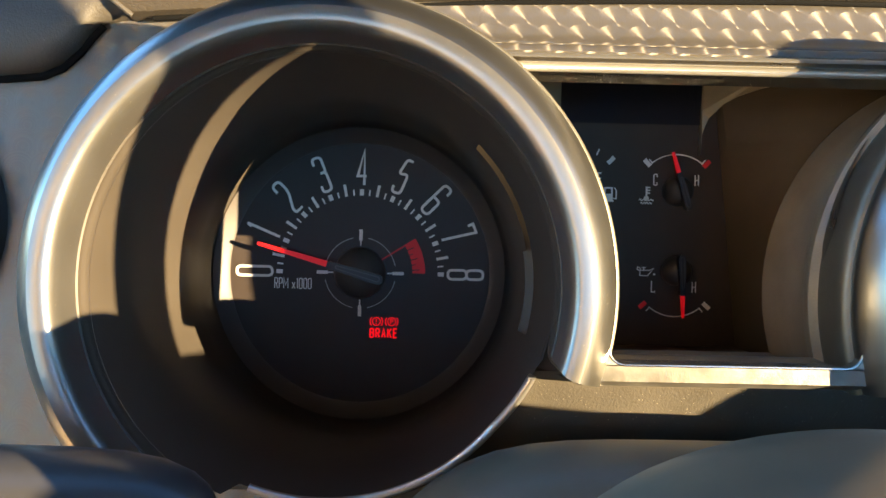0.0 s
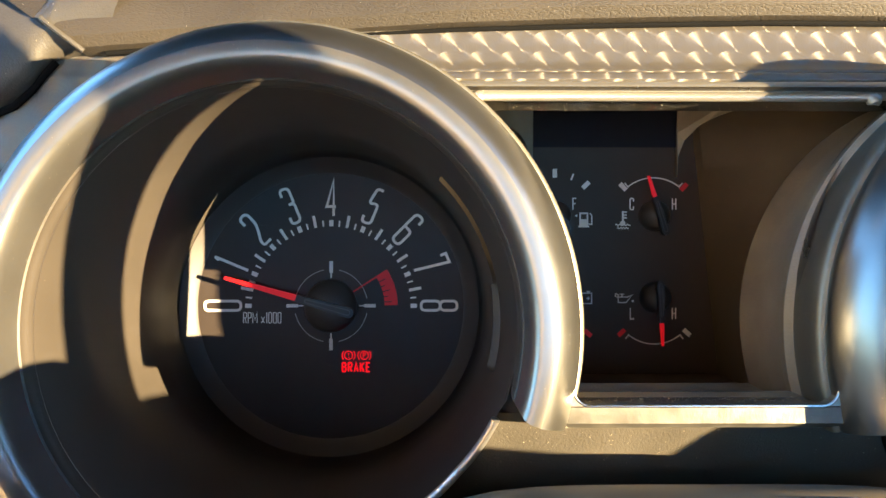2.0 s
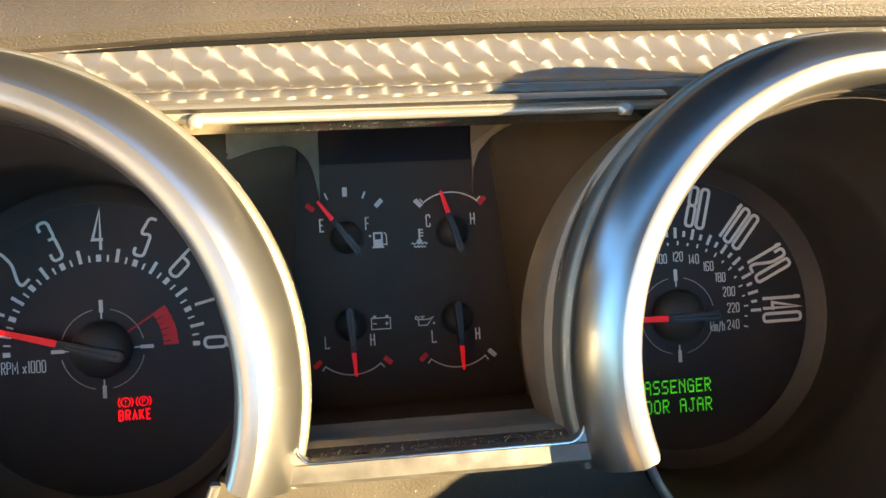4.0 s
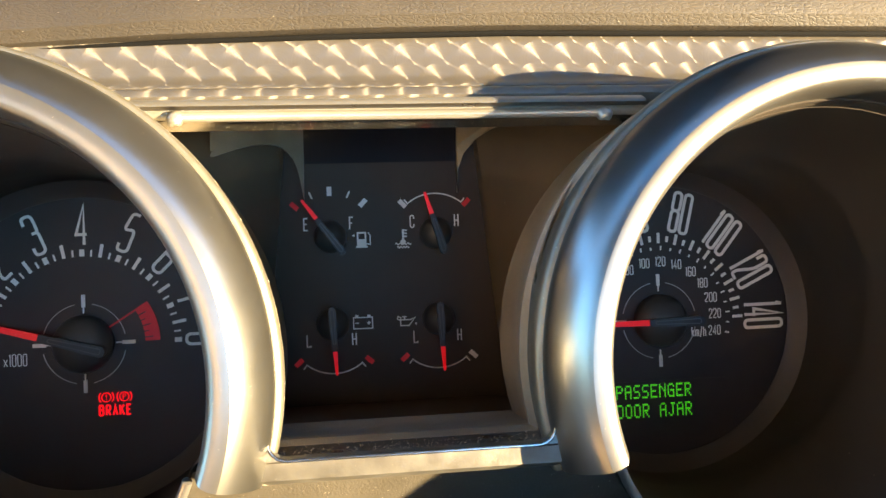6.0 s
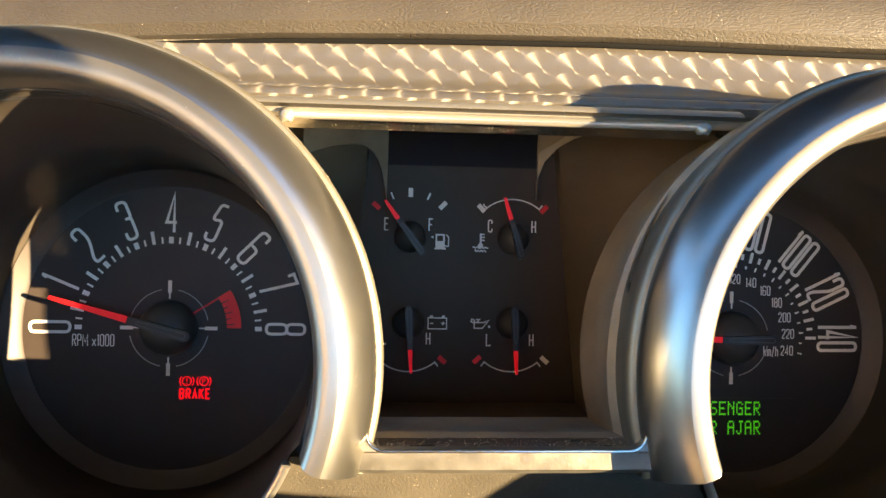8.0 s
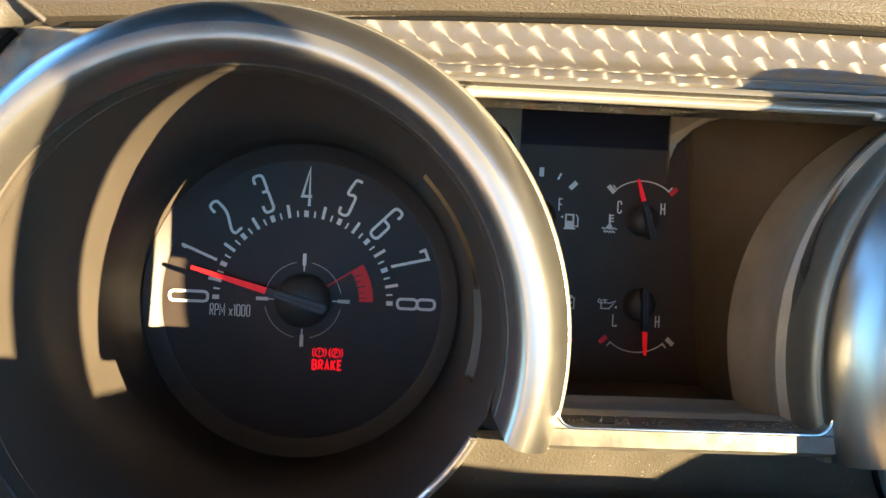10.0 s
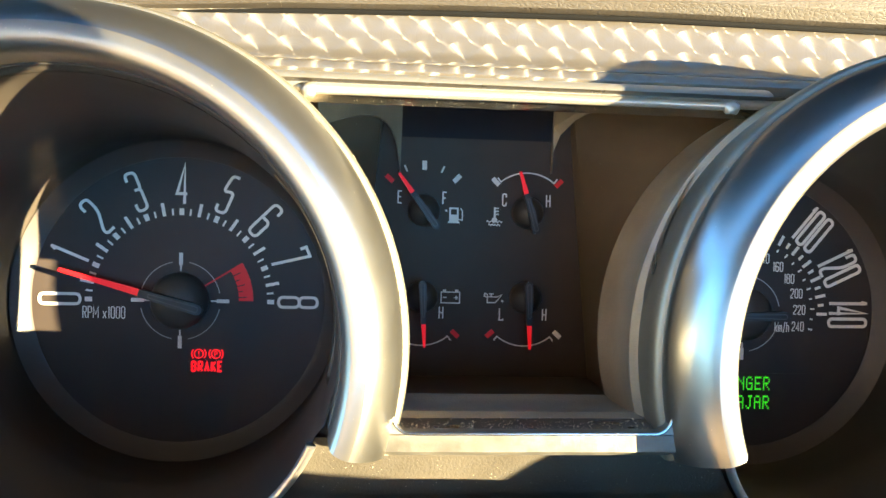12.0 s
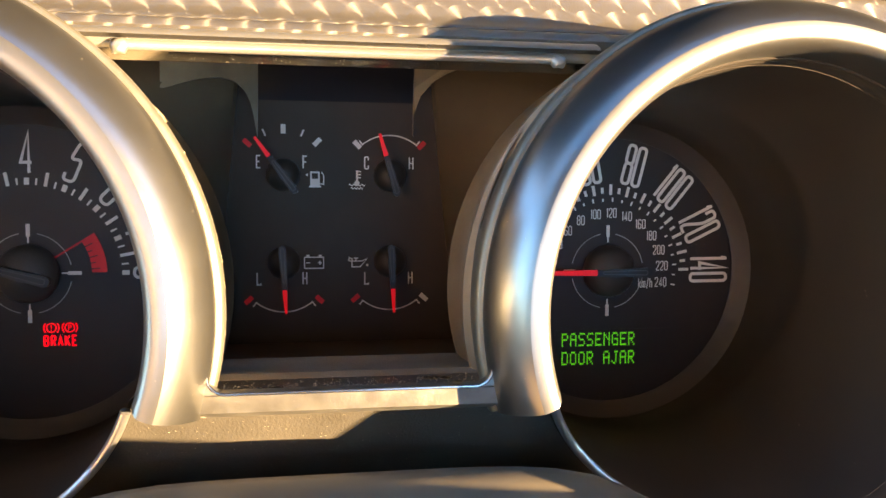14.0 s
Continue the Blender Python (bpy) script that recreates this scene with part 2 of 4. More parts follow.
def arc(cx, cz, r, a0, a1, n):
    return [(cx + r * math.cos(radians(a0 + (a1 - a0) * i / n)), cz + r * math.sin(radians(a0 + (a1 - a0) * i / n))) for i in range(n + 1)]


def band(cx, cz, r0, r1, a0, a1, n=48):
    """Outline of a ring piece."""
    return arc(cx, cz, r0, a0, a1, n) + arc(cx, cz, r1, a1, a0, n)


def bar(cx, cz, r0, r1, ang, width, width_out=None):
    """Outline of a bar that lies along a radius."""
    c, s = math.cos(radians(ang)), math.sin(radians(ang))
    w0, w1 = width / 2, (width if width_out is None else width_out) / 2
    return [(cx + r * c - w * s, cz + r * s + w * c) for r, w in ((r0, -w0), (r1, -w1), (r1, w1), (r0, w0))]


def letters(text, height, width, x, z, turn=0.0, y=-0.0003, bold=0.0):
    """Flat letters centred at (x, z), stretched to height and width, turned counter-clockwise in the dial plane."""
    cu = bpy.data.curves.new("letters", "FONT")
    cu.body = text
    cu.resolution_u = 3
    cu.offset = bold
    tmp = bpy.data.objects.new("letters", cu)
    scene.collection.objects.link(tmp)
    me = bpy.data.meshes.new_from_object(tmp.evaluated_get(bpy.context.evaluated_depsgraph_get()))
    bpy.data.objects.remove(tmp)
    bpy.data.curves.remove(cu)
    bm = bmesh.new()
    bm.from_mesh(me)
    bpy.data.meshes.remove(me)
    lo = [min(v.co[k] for v in bm.verts) for k in (0, 1)]
    hi = [max(v.co[k] for v in bm.verts) for k in (0, 1)]
    sx, sz = width / (hi[0] - lo[0]), height / (hi[1] - lo[1])
    c, s = math.cos(radians(turn)), math.sin(radians(turn))
    for v in bm.verts:
        u, w = (v.co.x - (lo[0] + hi[0]) / 2) * sx, (v.co.y - (lo[1] + hi[1]) / 2) * sz
        v.co = (x + u * c - w * s, y, z + u * s + w * c)
    return bm


# Strokes of the tall narrow dial lettering on a unit box; "o" closes a stroke.
STROKES = {
    "0": ["o 0,0 1,0 1,1 0,1"], "1": ["- .2,.86 .75,1 .75,0"], "2": ["- 0,.76 0,1 1,1 1,.58 .04,.14 .04,0 1,0"],
    "3": ["- 0,.8 0,1 1,1 1,.54 .4,.54", "- .4,.54 1,.54 1,0 0,0 0,.2"], "4": ["/ .74,0 .74,1 0,.26 1,.26"],
    "5": ["- 1,1 .3,1 0,.52 1,.62 1,0 0,0 0,.18"], "6": ["- 1,.8 1,1 0,1 0,0 1,0 1,.52 .12,.52"], "7": ["/ 0,.84 0,1 1,1 .4,0"],
    "8": ["o 0,.53 1,.53 1,1 0,1", "o 0,0 1,0 1,.53 0,.53"],
    "R": ["/ 0,0 0,1", "- 0,1 1,1 1,.5 0,.5", "/ .5,.5 1,0"], "P": ["/ 0,0 0,1", "- 0,1 1,1 1,.48 0,.48"], "M": ["/ 0,0 0,1 .5,.3 1,1 1,0"], "x": ["/ 0,0 1,.6", "/ 0,.6 1,0"],
    "E": ["/ 1,1 0,1 0,0 1,0", "/ 0,.52 .8,.52"], "F": ["/ 1,1 0,1 0,0", "/ 0,.52 .8,.52"], "C": ["- 1,.72 1,1 0,1 0,0 1,0 1,.28"], "H": ["/ 0,0 0,1", "/ 1,0 1,1", "/ 0,.5 1,.5"], "L": ["/ 0,1 0,0 1,0 1,.12"],
    "B": ["/ 0,0 0,1", "- 0,1 1,1 1,.54 0,.54", "- 0,.54 1,.54 1,0 0,0"], "A": ["/ 0,0 .5,1 1,0", "/ .2,.35 .8,.35"], "K": ["/ 0,0 0,1", "/ 1,1 0,.45", "/ .3,.6 1,0"],
    "k": ["/ 0,0 0,1", "/ .9,.66 0,.3", "/ .3,.42 1,0"], "m": ["- 0,0 0,.66 .5,.66 .5,0", "- .5,.5 .5,.66 1,.66 1,0"], "/": ["/ .1,-.1 .9,1"], "h": ["/ 0,0 0,1", "- 0,.5 0,.66 1,.66 1,0"],
}


def rounded(pts, radius, closed):
    """A path with its corners cut to arcs."""
    out = []
    m = len(pts)
    for i, p in enumerate(pts):
        if not closed and i in (0, m - 1):
            out.append(p)
            continue
        a, b = pts[i - 1], pts[(i + 1) % m]
        u, v = Vector((a[0] - p[0], a[1] - p[1])), Vector((b[0] - p[0], b[1] - p[1]))
        d = min(radius, u.length * 0.5, v.length * 0.5)
        q0, q1, c = Vector(p) + u.normalized() * d, Vector(p) + v.normalized() * d, Vector(p)
        out += [tuple(q0 * (1 - k) ** 2 + c * 2 * k * (1 - k) + q1 * k * k) for k in (0, 0.2, 0.4, 0.6, 0.8, 1)]
    return out


def ribbon(bm, pts, width, closed, place):
    m = len(pts)
    left, right = [], []
    for i, p in enumerate(pts):
        a = pts[i - 1] if closed or i else p
        b = pts[(i + 1) % m] if closed or i < m - 1 else p
        d0, d1 = Vector((p[0] - a[0], p[1] - a[1])), Vector((b[0] - p[0], b[1] - p[1]))
        d0 = d0.normalized() if d0.length > 1e-9 else d1.normalized()
        d1 = d1.normalized() if d1.length > 1e-9 else d0
        t = (d0 + d1).normalized() if (d0 + d1).length > 1e-6 else d0
        half = width / 2 / max(0.45, t.dot(d0))
        left.append(bm.verts.new(place(p[0] - t.y * half, p[1] + t.x * half)))
        right.append(bm.verts.new(place(p[0] + t.y * half, p[1] - t.x * half)))
    for i in range(m if closed else m - 1):
        j = (i + 1) % m
        bm.faces.new((left[i], left[j], right[j], right[i]))


def figures(text, height, char, x, z, turn=0.0, y=-0.0003, line=0.001, gap=0.0003):
    """Tall narrow lettering centred at (x, z): each sign is char wide."""
    bm = bmesh.new()
    c, s = math.cos(radians(turn)), math.sin(radians(turn))
    wide = [char * (0.5 if ch in "1 " else 1.35 if ch in "Mm" else 1.0) for ch in text]
    at = -(sum(wide) + gap * (len(text) - 1)) / 2
    for ch, w in zip(text, wide):
        k = y
        for stroke in STROKES.get(ch, []):
            style, *pairs = stroke.split()
            pts = [tuple(float(q) for q in pair.split(",")) for pair in pairs]
            pts = [(at + line / 2 + px * (w - line), -height / 2 + line / 2 + pz * (height - line)) for px, pz in pts]
            if style != "/":
                pts = rounded(pts, (w - line) * 0.62, style == "o")
            ribbon(bm, pts, line, style == "o", lambda u, v, k=k: (x + u * c - v * s, k, z + u * s + v * c))
            k -= 0.00004
        at += w + gap
    return bm


def lathe(bm, prof, cx, cz, n=40):
    """Turned piece about the dial's axis: profile rows (radius, y)."""
    grid(bm, [[(cx + r * math.cos(2 * math.pi * i / n), y, cz + r * math.sin(2 * math.pi * i / n)) for i in range(n)] for r, y in prof], True)


def tube_along(bm, pts, radius, n=8):
    rows = []
    for i, p in enumerate(pts):
        p = Vector(p)
        d = (Vector(pts[min(i + 1, len(pts) - 1)]) - Vector(pts[max(i - 1, 0)])).normalized()
        side = d.cross(Vector((0, 1, 0.3))).normalized()
        up = side.cross(d)
        rows.append([p + radius * (math.cos(2 * math.pi * k / n) * side + math.sin(2 * math.pi * k / n) * up) for k in range(n)])
    vs = grid(bm, rows, True)
    bm.faces.new(vs[0])
    bm.faces.new(vs[-1])


def block(bm, x0, x1, y0, y1, z0, z1):
    vs = [bm.verts.new((x, y, z)) for x in (x0, x1) for y in (y0, y1) for z in (z0, z1)]
    for f in ((0, 1, 3, 2), (4, 6, 7, 5), (0, 4, 5, 1), (2, 3, 7, 6), (0, 2, 6, 4), (1, 5, 7, 3)):
        bm.faces.new([vs[i] for i in f])


# ---- plan of the cluster ----
TACH = (0.0, 0.0)
SPEED = (0.2077, -0.0013)
SLOPE, FRONT = 0.0, -0.1200
BEZEL_UP = 0.0
LEAN_BACK = math.atan(SLOPE)
UP = Vector((0, math.sin(LEAN_BACK), math.cos(LEAN_BACK)))
OUT = Vector((0, -math.cos(LEAN_BACK), math.sin(LEAN_BACK)))
RIM_R = 0.0592
RING_SHIFT = 0.0030  # the ring round the speedometer sits off its dial by this much


def lower_front(z):
    """Depth of the lower fascia at a height; below a crease it turns under."""
    if z > -0.038:
        return -0.100 + 0.55 * (-0.022 - z)
    return -0.0912 + 1.1 * (-0.038 - z)


def lip_front(z):
    """Depth of the well's lower lip, which stands proud of the fascia where that turns under."""
    if z > -0.038:
        return lower_front(z) - 0.0030
    return -0.0942 + 0.06 * (-0.038 - z)


def bezel_point(cx, cz, r, ang, h):
    zc = cz + BEZEL_UP
    c = Vector((cx, FRONT + SLOPE * zc, zc))
    return c + Vector((r * math.cos(radians(ang)), 0, 0)) + UP * (r * math.sin(radians(ang))) + OUT * h


CREST = [(0.0750, -0.0141), (0.0752, -0.0122), (0.0747, -0.0103), (0.0739, -0.0083), (0.0728, -0.0062), (0.0715, -0.0042), (0.0702, -0.0026), (0.0690, -0.0013), (0.0680, -0.0005), (0.0673, 0.0)]
INNER_BAND = [(0.0673, 0.0), (0.0668, 0.0001), (0.0654, 0.0001), (0.0640, 0.0000), (0.0633, -0.0003), (0.0626, -0.0011), (0.0620, -0.0026), (0.0616, -0.0050), (0.0614, -0.0125)]
STEP_PROFILE = [(0.0614, -0.0124), (0.0610, -0.0128), (0.0609, -0.0150), (0.0606, -0.0154), (0.0605, -0.0180)]
SKIRT_PROFILE = [(0.0748, -0.0138), (0.0758, -0.0140), (0.0764, -0.0146), (0.0767, -0.0158), (0.0767, -0.0180), (0.0764, -0.0205), (0.0756, -0.0250), (0.0748, -0.0295), (0.0743, -0.0325), (0.0738, -0.0335)]


def bezel(parent, cx, cz, a0, a1):
    """Ring trim that stands in front of the well: a sloping satin crest, a flat inner band, a dusty side and a stepped black inner edge."""
    n = 120

    def end(r):
        """Degrees by which the ring stops short at a radius, so that the inner corner is round."""
        u = min(1.0, max(0.0, (0.0656 - r) / 0.0050))
        return math.degrees(0.0050 * (1 - math.sqrt(1 - u * u)) / r)

    def sweep(prof):
        m = bmesh.new()
        grid(m, [[bezel_point(cx, cz, r, a0 + end(r) + (a1 - a0 - 2 * end(r)) * i / n, h) for r, h in prof] for i in range(n + 1)])
        return m

    for ang, s in ((a0, 1), (a1, -1)):
        outline = CREST + INNER_BAND[1:] + STEP_PROFILE[1:]
        cap = bmesh.new()
        grid(cap, [[bezel_point(cx, cz, r, ang + s * end(r), h) for r, h in outline], [bezel_point(cx, cz, r, ang + s * end(r), -0.0180) for r, h in outline]])
        part("end_cap", cap, POD, parent, "black end of the ring")
    part("side_skirt", sweep(SKIRT_PROFILE), SKIRT, parent, "dusty bright metal side")
    part("bezel", sweep(CREST), ALUMINIUM, parent, "sloping satin aluminium crest")
    part("inner_band", sweep(INNER_BAND), BAND, parent, "flat dusty aluminium inner band")
    part("inner_step", sweep(STEP_PROFILE), POD, parent, "stepped black inner ring")


def pod(parent, cx, cz, a0, a1, gap=None, shift=0.0):
    """Deep round well from the bezel back to the dial, and its bright lower lip. gap: angles between which the wall stands open behind the bezel."""
    n = 144
    front = []
    for i in range(n):
        ang = 360 * i / n
        under = not (a0 <= ang <= a1 or a0 <= ang - 360 <= a1)
        p = bezel_point(cx + shift, cz, 0.0604, ang, -0.0179)
        if under:
            z = cz + RIM_R * math.sin(radians(ang))
            p = Vector((cx + RIM_R * math.cos(radians(ang)), lip_front(z), z))
        front.append(p)
    rows = [front]
    for r, y, f in ((0.0584, -0.0740, 0), (0.0577, -0.0676, 0), (0.0573, -0.0610, 0), (0.0565, -0.050, 0), (0.0568, -0.022, 0.0), (0.0570, -0.0050, 0.0), (0.0562, -0.0036, 0.0), (0.0555, 0.0015, 0.0)):
        rows.append([(cx + r * math.cos(2 * math.pi * i / n), y, cz + BEZEL_UP * f + r * math.sin(2 * math.pi * i / n)) for i in range(n)])
    bm = bmesh.new()
    vs = grid(bm, rows, True)
    if gap:
        drop = []
        for f in bm.faces:
            c = f.calc_center_median()
            ang = math.degrees(math.atan2(c.z - cz, c.x - cx))
            if (gap[0] <= ang <= 9 and -0.0739 < c.y < -0.0612) or (9 < ang <= gap[1] and -0.0739 < c.y < -0.0678):
                drop.append(f)
        bmesh.ops.delete(bm, geom=drop, context="FACES_ONLY")
        grid(bm, [[(cx + r * math.cos(radians(a)), y, cz + r * math.sin(radians(a))) for a in range(-20, 51, 2)] for r, y in ((0.0574, -0.0609), (0.0700, -0.0698))])
    for ang, s in ((a0, 1), (a1, -1)):
        if abs(math.sin(radians(ang))) < 0.5:
            grid(bm, [[(cx + r * math.cos(radians(ang + s * d)), -0.0998, cz + r * math.sin(radians(ang + s * d))) for d in (-1.5, 0, 1, 3, 5, 7)] for r in (0.0601, 0.0630, 0.0680)])
    part("well", bm, POD, parent, "matt black tapering well")
    bm = bmesh.new()
    lathe(bm, [(0.0563, -0.0046), (0.0553, -0.0037), (0.0540, -0.0026), (0.0526, -0.0015), (0.0514, -0.0006), (0.0507, -0.0003), (0.0505, 0.0015)], cx, cz, 96)
    part("dial_ring", bm, RING, parent, "dark dished flange round the dial")
    b0, b1 = a1 - 360 + 4.0, a0 - 4.0
    pts = []
    for i in range(61):
        ang = b0 + (b1 - b0) * i / 60
        z = cz + RIM_R * math.sin(radians(ang))
        pts.append((cx + RIM_R * math.cos(radians(ang)), lip_front(z) - 0.0004, z))
    bm = bmesh.new()
    tube_along(bm, pts, 0.0012, 10)
    part("lower_lip", bm, LIP, parent, "thin bright metal lip")


def lens(parent, cx, cz):
    bm = bmesh.new()
    ring = [bm.verts.new((cx + 0.0554 * math.cos(2 * math.pi * i / 64), -0.041 - 0.25 * 0.0554 * math.sin(2 * math.pi * i / 64), cz + 0.002 + 0.0554 * math.sin(2 * math.pi * i / 64))) for i in range(64)]
    bm.faces.new(ring)
    ob = finish("lens", bm, LENS, parent, "clear plastic lens", shadow=False)
    return ob


def dial_face(parent, cx, cz, r):
    bm = bmesh.new()
    lathe(bm, [(r, 0.002), (r, 0.0), (r * 0.5, 0.0), (0.001, 0.0)], cx, cz, 64)
    part("dial_face", bm, DIAL, parent, "matt black dial face")


def pointer(parent, cx, cz, ang, tip, base, tail, hub_r, width):
    """Hub dome, ribbed black arm and red tip, pointing along ang."""
    bm = bmesh.new()
    lathe(bm, [(hub_r, -0.0006), (hub_r, -0.0022), (hub_r * 0.97, -0.0036), (hub_r * 0.89, -0.0051), (hub_r * 0.74, -0.0064), (hub_r * 0.5, -0.0074), (hub_r * 0.25, -0.0078), (0.0002, -0.0079)], cx, cz)
    part("hub", bm, HUB, parent, "black domed needle hub")
    c, s = math.cos(radians(ang)), math.sin(radians(ang))

    def turned(u, v):
        return cx + u * c - v * s, cz + u * s + v * c

    bm = bmesh.new()
    w0, w1 = width * 0.78, width * 0.54
    body = [turned(-tail + w0 + w0 * math.cos(radians(k)), w0 * math.sin(radians(k))) for k in range(90, 271, 20)] + [turned(base, -w1), turned(base, w1)]
    plate(bm, body, -0.0070, 0.0030)
    arm = part("needle_arm", bm, ARM, parent, "black needle arm with a round tail", smooth=False)
    bm = bmesh.new()
    slot = rounded([(-tail * 0.86, -w0 * 0.52), (base * 0.72, -w1 * 0.42), (base * 0.72, w1 * 0.42), (-tail * 0.86, w0 * 0.52)], width * 0.5, True)
    ribbon(bm, slot, width * 0.15, True, lambda u, v: (turned(u, v)[0], -0.0103, turned(u, v)[1]))
    part("slot_rim", bm, RIB, arm, "lighter rim of the arm's slot, for its edge highlight", smooth=False)
    bm = bmesh.new()
    plate(bm, bar(cx, cz, base, tip, ang, width * 0.95, width * 0.5), -0.0082, 0.0012)
    part("needle_tip", bm, NEEDLE, parent, "red needle tip with a faint added glow", smooth=False)


def marks(name, parent, outline_list, mat, label="", y=-0.0002, thick=0.0003):
    for k, o in enumerate(outline_list):
        bm = bmesh.new()
        plate(bm, o, y, thick)
        part(name, bm, mat, parent, label if k == 0 else "", smooth=False)


def compass_ring(parent, cx, cz, r):
    """Thin ring with four short bars round the hub."""
    marks("ring_line", parent, [band(cx, cz, r - 0.00014, r + 0.00014, 12 + 90 * k, 78 + 90 * k, 14) for k in range(4)], FAINT)
    marks("ring_bar", parent, [bar(cx, cz, r - 0.0013, r + 0.0031, 90 * k, 0.0013) for k in range(4)], WHITE)
    marks("ring_stem", parent, [bar(cx, cz, r - 0.0034, r - 0.0013, 90 * k, 0.0005) for k in range(4)], WHITE)


# ---- tachometer ----
tach = thing("tachometer", "round tachometer in a deep black well with satin aluminium bezel", "gauge", (0, 0, 0), "round gauges")
TX, TZ = TACH
bezel(tach, TX, TZ, -18.5, 246)
pod(tach, TX, TZ, -18.5, 246, (-14.5, 44))
dial_face(tach, TX, TZ, 0.0530)
lens(tach, TX, TZ)
compass_ring(tach, TX, TZ, 0.0139)
for k in range(33):
    ang = 180 - 180 * k / 32
    r0, r1, w = ((0.0303, 0.0327, 0.0016) if k % 4 == 0 else (0.0303, 0.0350, 0.0011) if k % 4 == 2 else (0.0303, 0.0326, 0.0006))
    marks("tick", tach, [bar(TX, TZ, r0, r1, ang, w)], WHITE)
for k in range(9):
    ang = 180 - 22.5 * k
    rr = 0.0412
    turn = ang - 90
    part("numeral", figures(str(k), 0.0148, 0.0046, TX + rr * math.cos(radians(ang)), TZ + rr * math.sin(radians(ang)), turn, line=0.00105), WHITE, tach, smooth=False)
part("legend", figures("RPM x1000", 0.0044, 0.0015, -0.0262, -0.0046, line=0.00036, gap=0.00026), WHITE, tach, smooth=False)
marks("red_sector", tach, [band(TX, TZ, 0.0204, 0.0254, 0.5, 32.5, 20)], RED_INK, "red over-rev sector")
marks("red_line", tach, [bar(TX, TZ, 0.0095, 0.0254, 32.5, 0.0006)], RED_INK)
marks("sector_notch", tach, [bar(TX, TZ, 0.0200, 0.0220 if k % 2 else 0.0232, 4 + 5.6 * k, 0.0004) for k in range(5)], DIAL, y=-0.0004)
pointer(tach, TX, TZ, 164.3, 0.0398, 0.0123, 0.0098, 0.0100, 0.0024)
part("warning_word", figures("BRAKE", 0.0040, 0.0019, 0.0096, -0.0234, line=0.00062, gap=0.0004), LAMP_RED, tach, "lit red brake warning", smooth=False)
for k, (sx, sign) in enumerate(((0.0067, "!"), (0.0127, "P"))):
    marks("lamp_ring", tach, [band(sx, -0.0189, 0.0014, 0.0017, 0, 359, 24)], LAMP_RED)
    marks("lamp_arc", tach, [band(sx, -0.0189, 0.0023, 0.0026, a - 40, a + 40, 8) for a in (0, 180)], LAMP_RED)
    part("lamp_sign", letters(sign, 0.0020, 0.0004 if k == 0 else 0.0011, sx, -0.0189), LAMP_RED, tach, smooth=False)

# ---- speedometer ----
speed = thing("speedometer", "round speedometer with green door-ajar message in aluminium bezel", "gauge", (0, 0, 0), "round gauges")
SX, SZ = SPEED
bezel(speed, SX + RING_SHIFT, SZ, -82, 198.5)
pod(speed, SX + 0.0010, SZ, -82, 198.5, shift=RING_SHIFT - 0.0010)
dial_face(speed, SX, SZ, 0.0530)
lens(speed, SX, SZ)
compass_ring(speed, SX, SZ, 0.0144)
for k in range(57):
    ang = 0.5 + 1.257 * (140 - 2.5 * k)
    if k % 4 == 0:
        marks("tick", speed, [bar(SX, SZ, 0.0292, 0.0332, ang, 0.0011)], WHITE)
    elif k % 2 == 0:
        marks("tick", speed, [bar(SX, SZ, 0.0298, 0.0320, ang, 0.0010)], WHITE)
for k in range(0, 25):
    marks("tick", speed, [bar(SX, SZ, 0.0266, 0.0277 if k % 2 else 0.0282, 185.1 - 197.0 * k / 24, 0.00055)], WHITE)
for v in range(0, 141, 20):
    ang = 0.5 + 1.257 * (140 - v)
    txt = str(v)
    part("numeral", figures(txt, 0.0162, 0.0041, SX + 0.0416 * math.cos(radians(ang)), SZ + 0.0416 * math.sin(radians(ang)), ang - 90, line=0.0012, gap=0.0002), WHITE, speed, smooth=False)
for v in range(20, 241, 20):
    ang = -11.9 + 0.821 * (240 - v)
    txt = str(v)
    far = 0.0223
    part("small_numeral", figures(txt, 0.0038, 0.0015, SX + far * math.cos(radians(ang)), SZ + far * math.sin(radians(ang)), line=0.0004, gap=0.0002), WHITE, speed, smooth=False)
part("legend", figures("km/h", 0.0040, 0.0012, 0.2232, -0.0062, line=0.0004, gap=0.0002), WHITE, speed, smooth=False)
pointer(speed, SX, SZ, 180.0, 0.0400, 0.0074, 0.0140, 0.0100, 0.0022)

DOTS = {
    "P": "11110 10001 10001 11110 10000 10000 10000", "A": "01110 10001 10001 11111 10001 10001 10001",
    "S": "01111 10000 10000 01110 00001 00001 11110", "E": "11111 10000 10000 11110 10000 10000 11111",
    "N": "10001 11001 10101 10011 10001 10001 10001", "G": "01110 10001 10000 10111 10001 10001 01111",
    "R": "11110 10001 10001 11110 10100 10010 10001", "D": "11110 10001 10001 10001 10001 10001 11110",
    "O": "01110 10001 10001 10001 10001 10001 01110", "J": "00111 00010 00010 00010 00010 10010 01100",
}
bm = bmesh.new()
plate(bm, [(0.1870, -0.0385), (0.2330, -0.0385), (0.2330, -0.0240), (0.1870, -0.0240)], -0.0002, 0.0002)
window = part("message_window", bm, DIAL, speed, "dark message display", smooth=False)
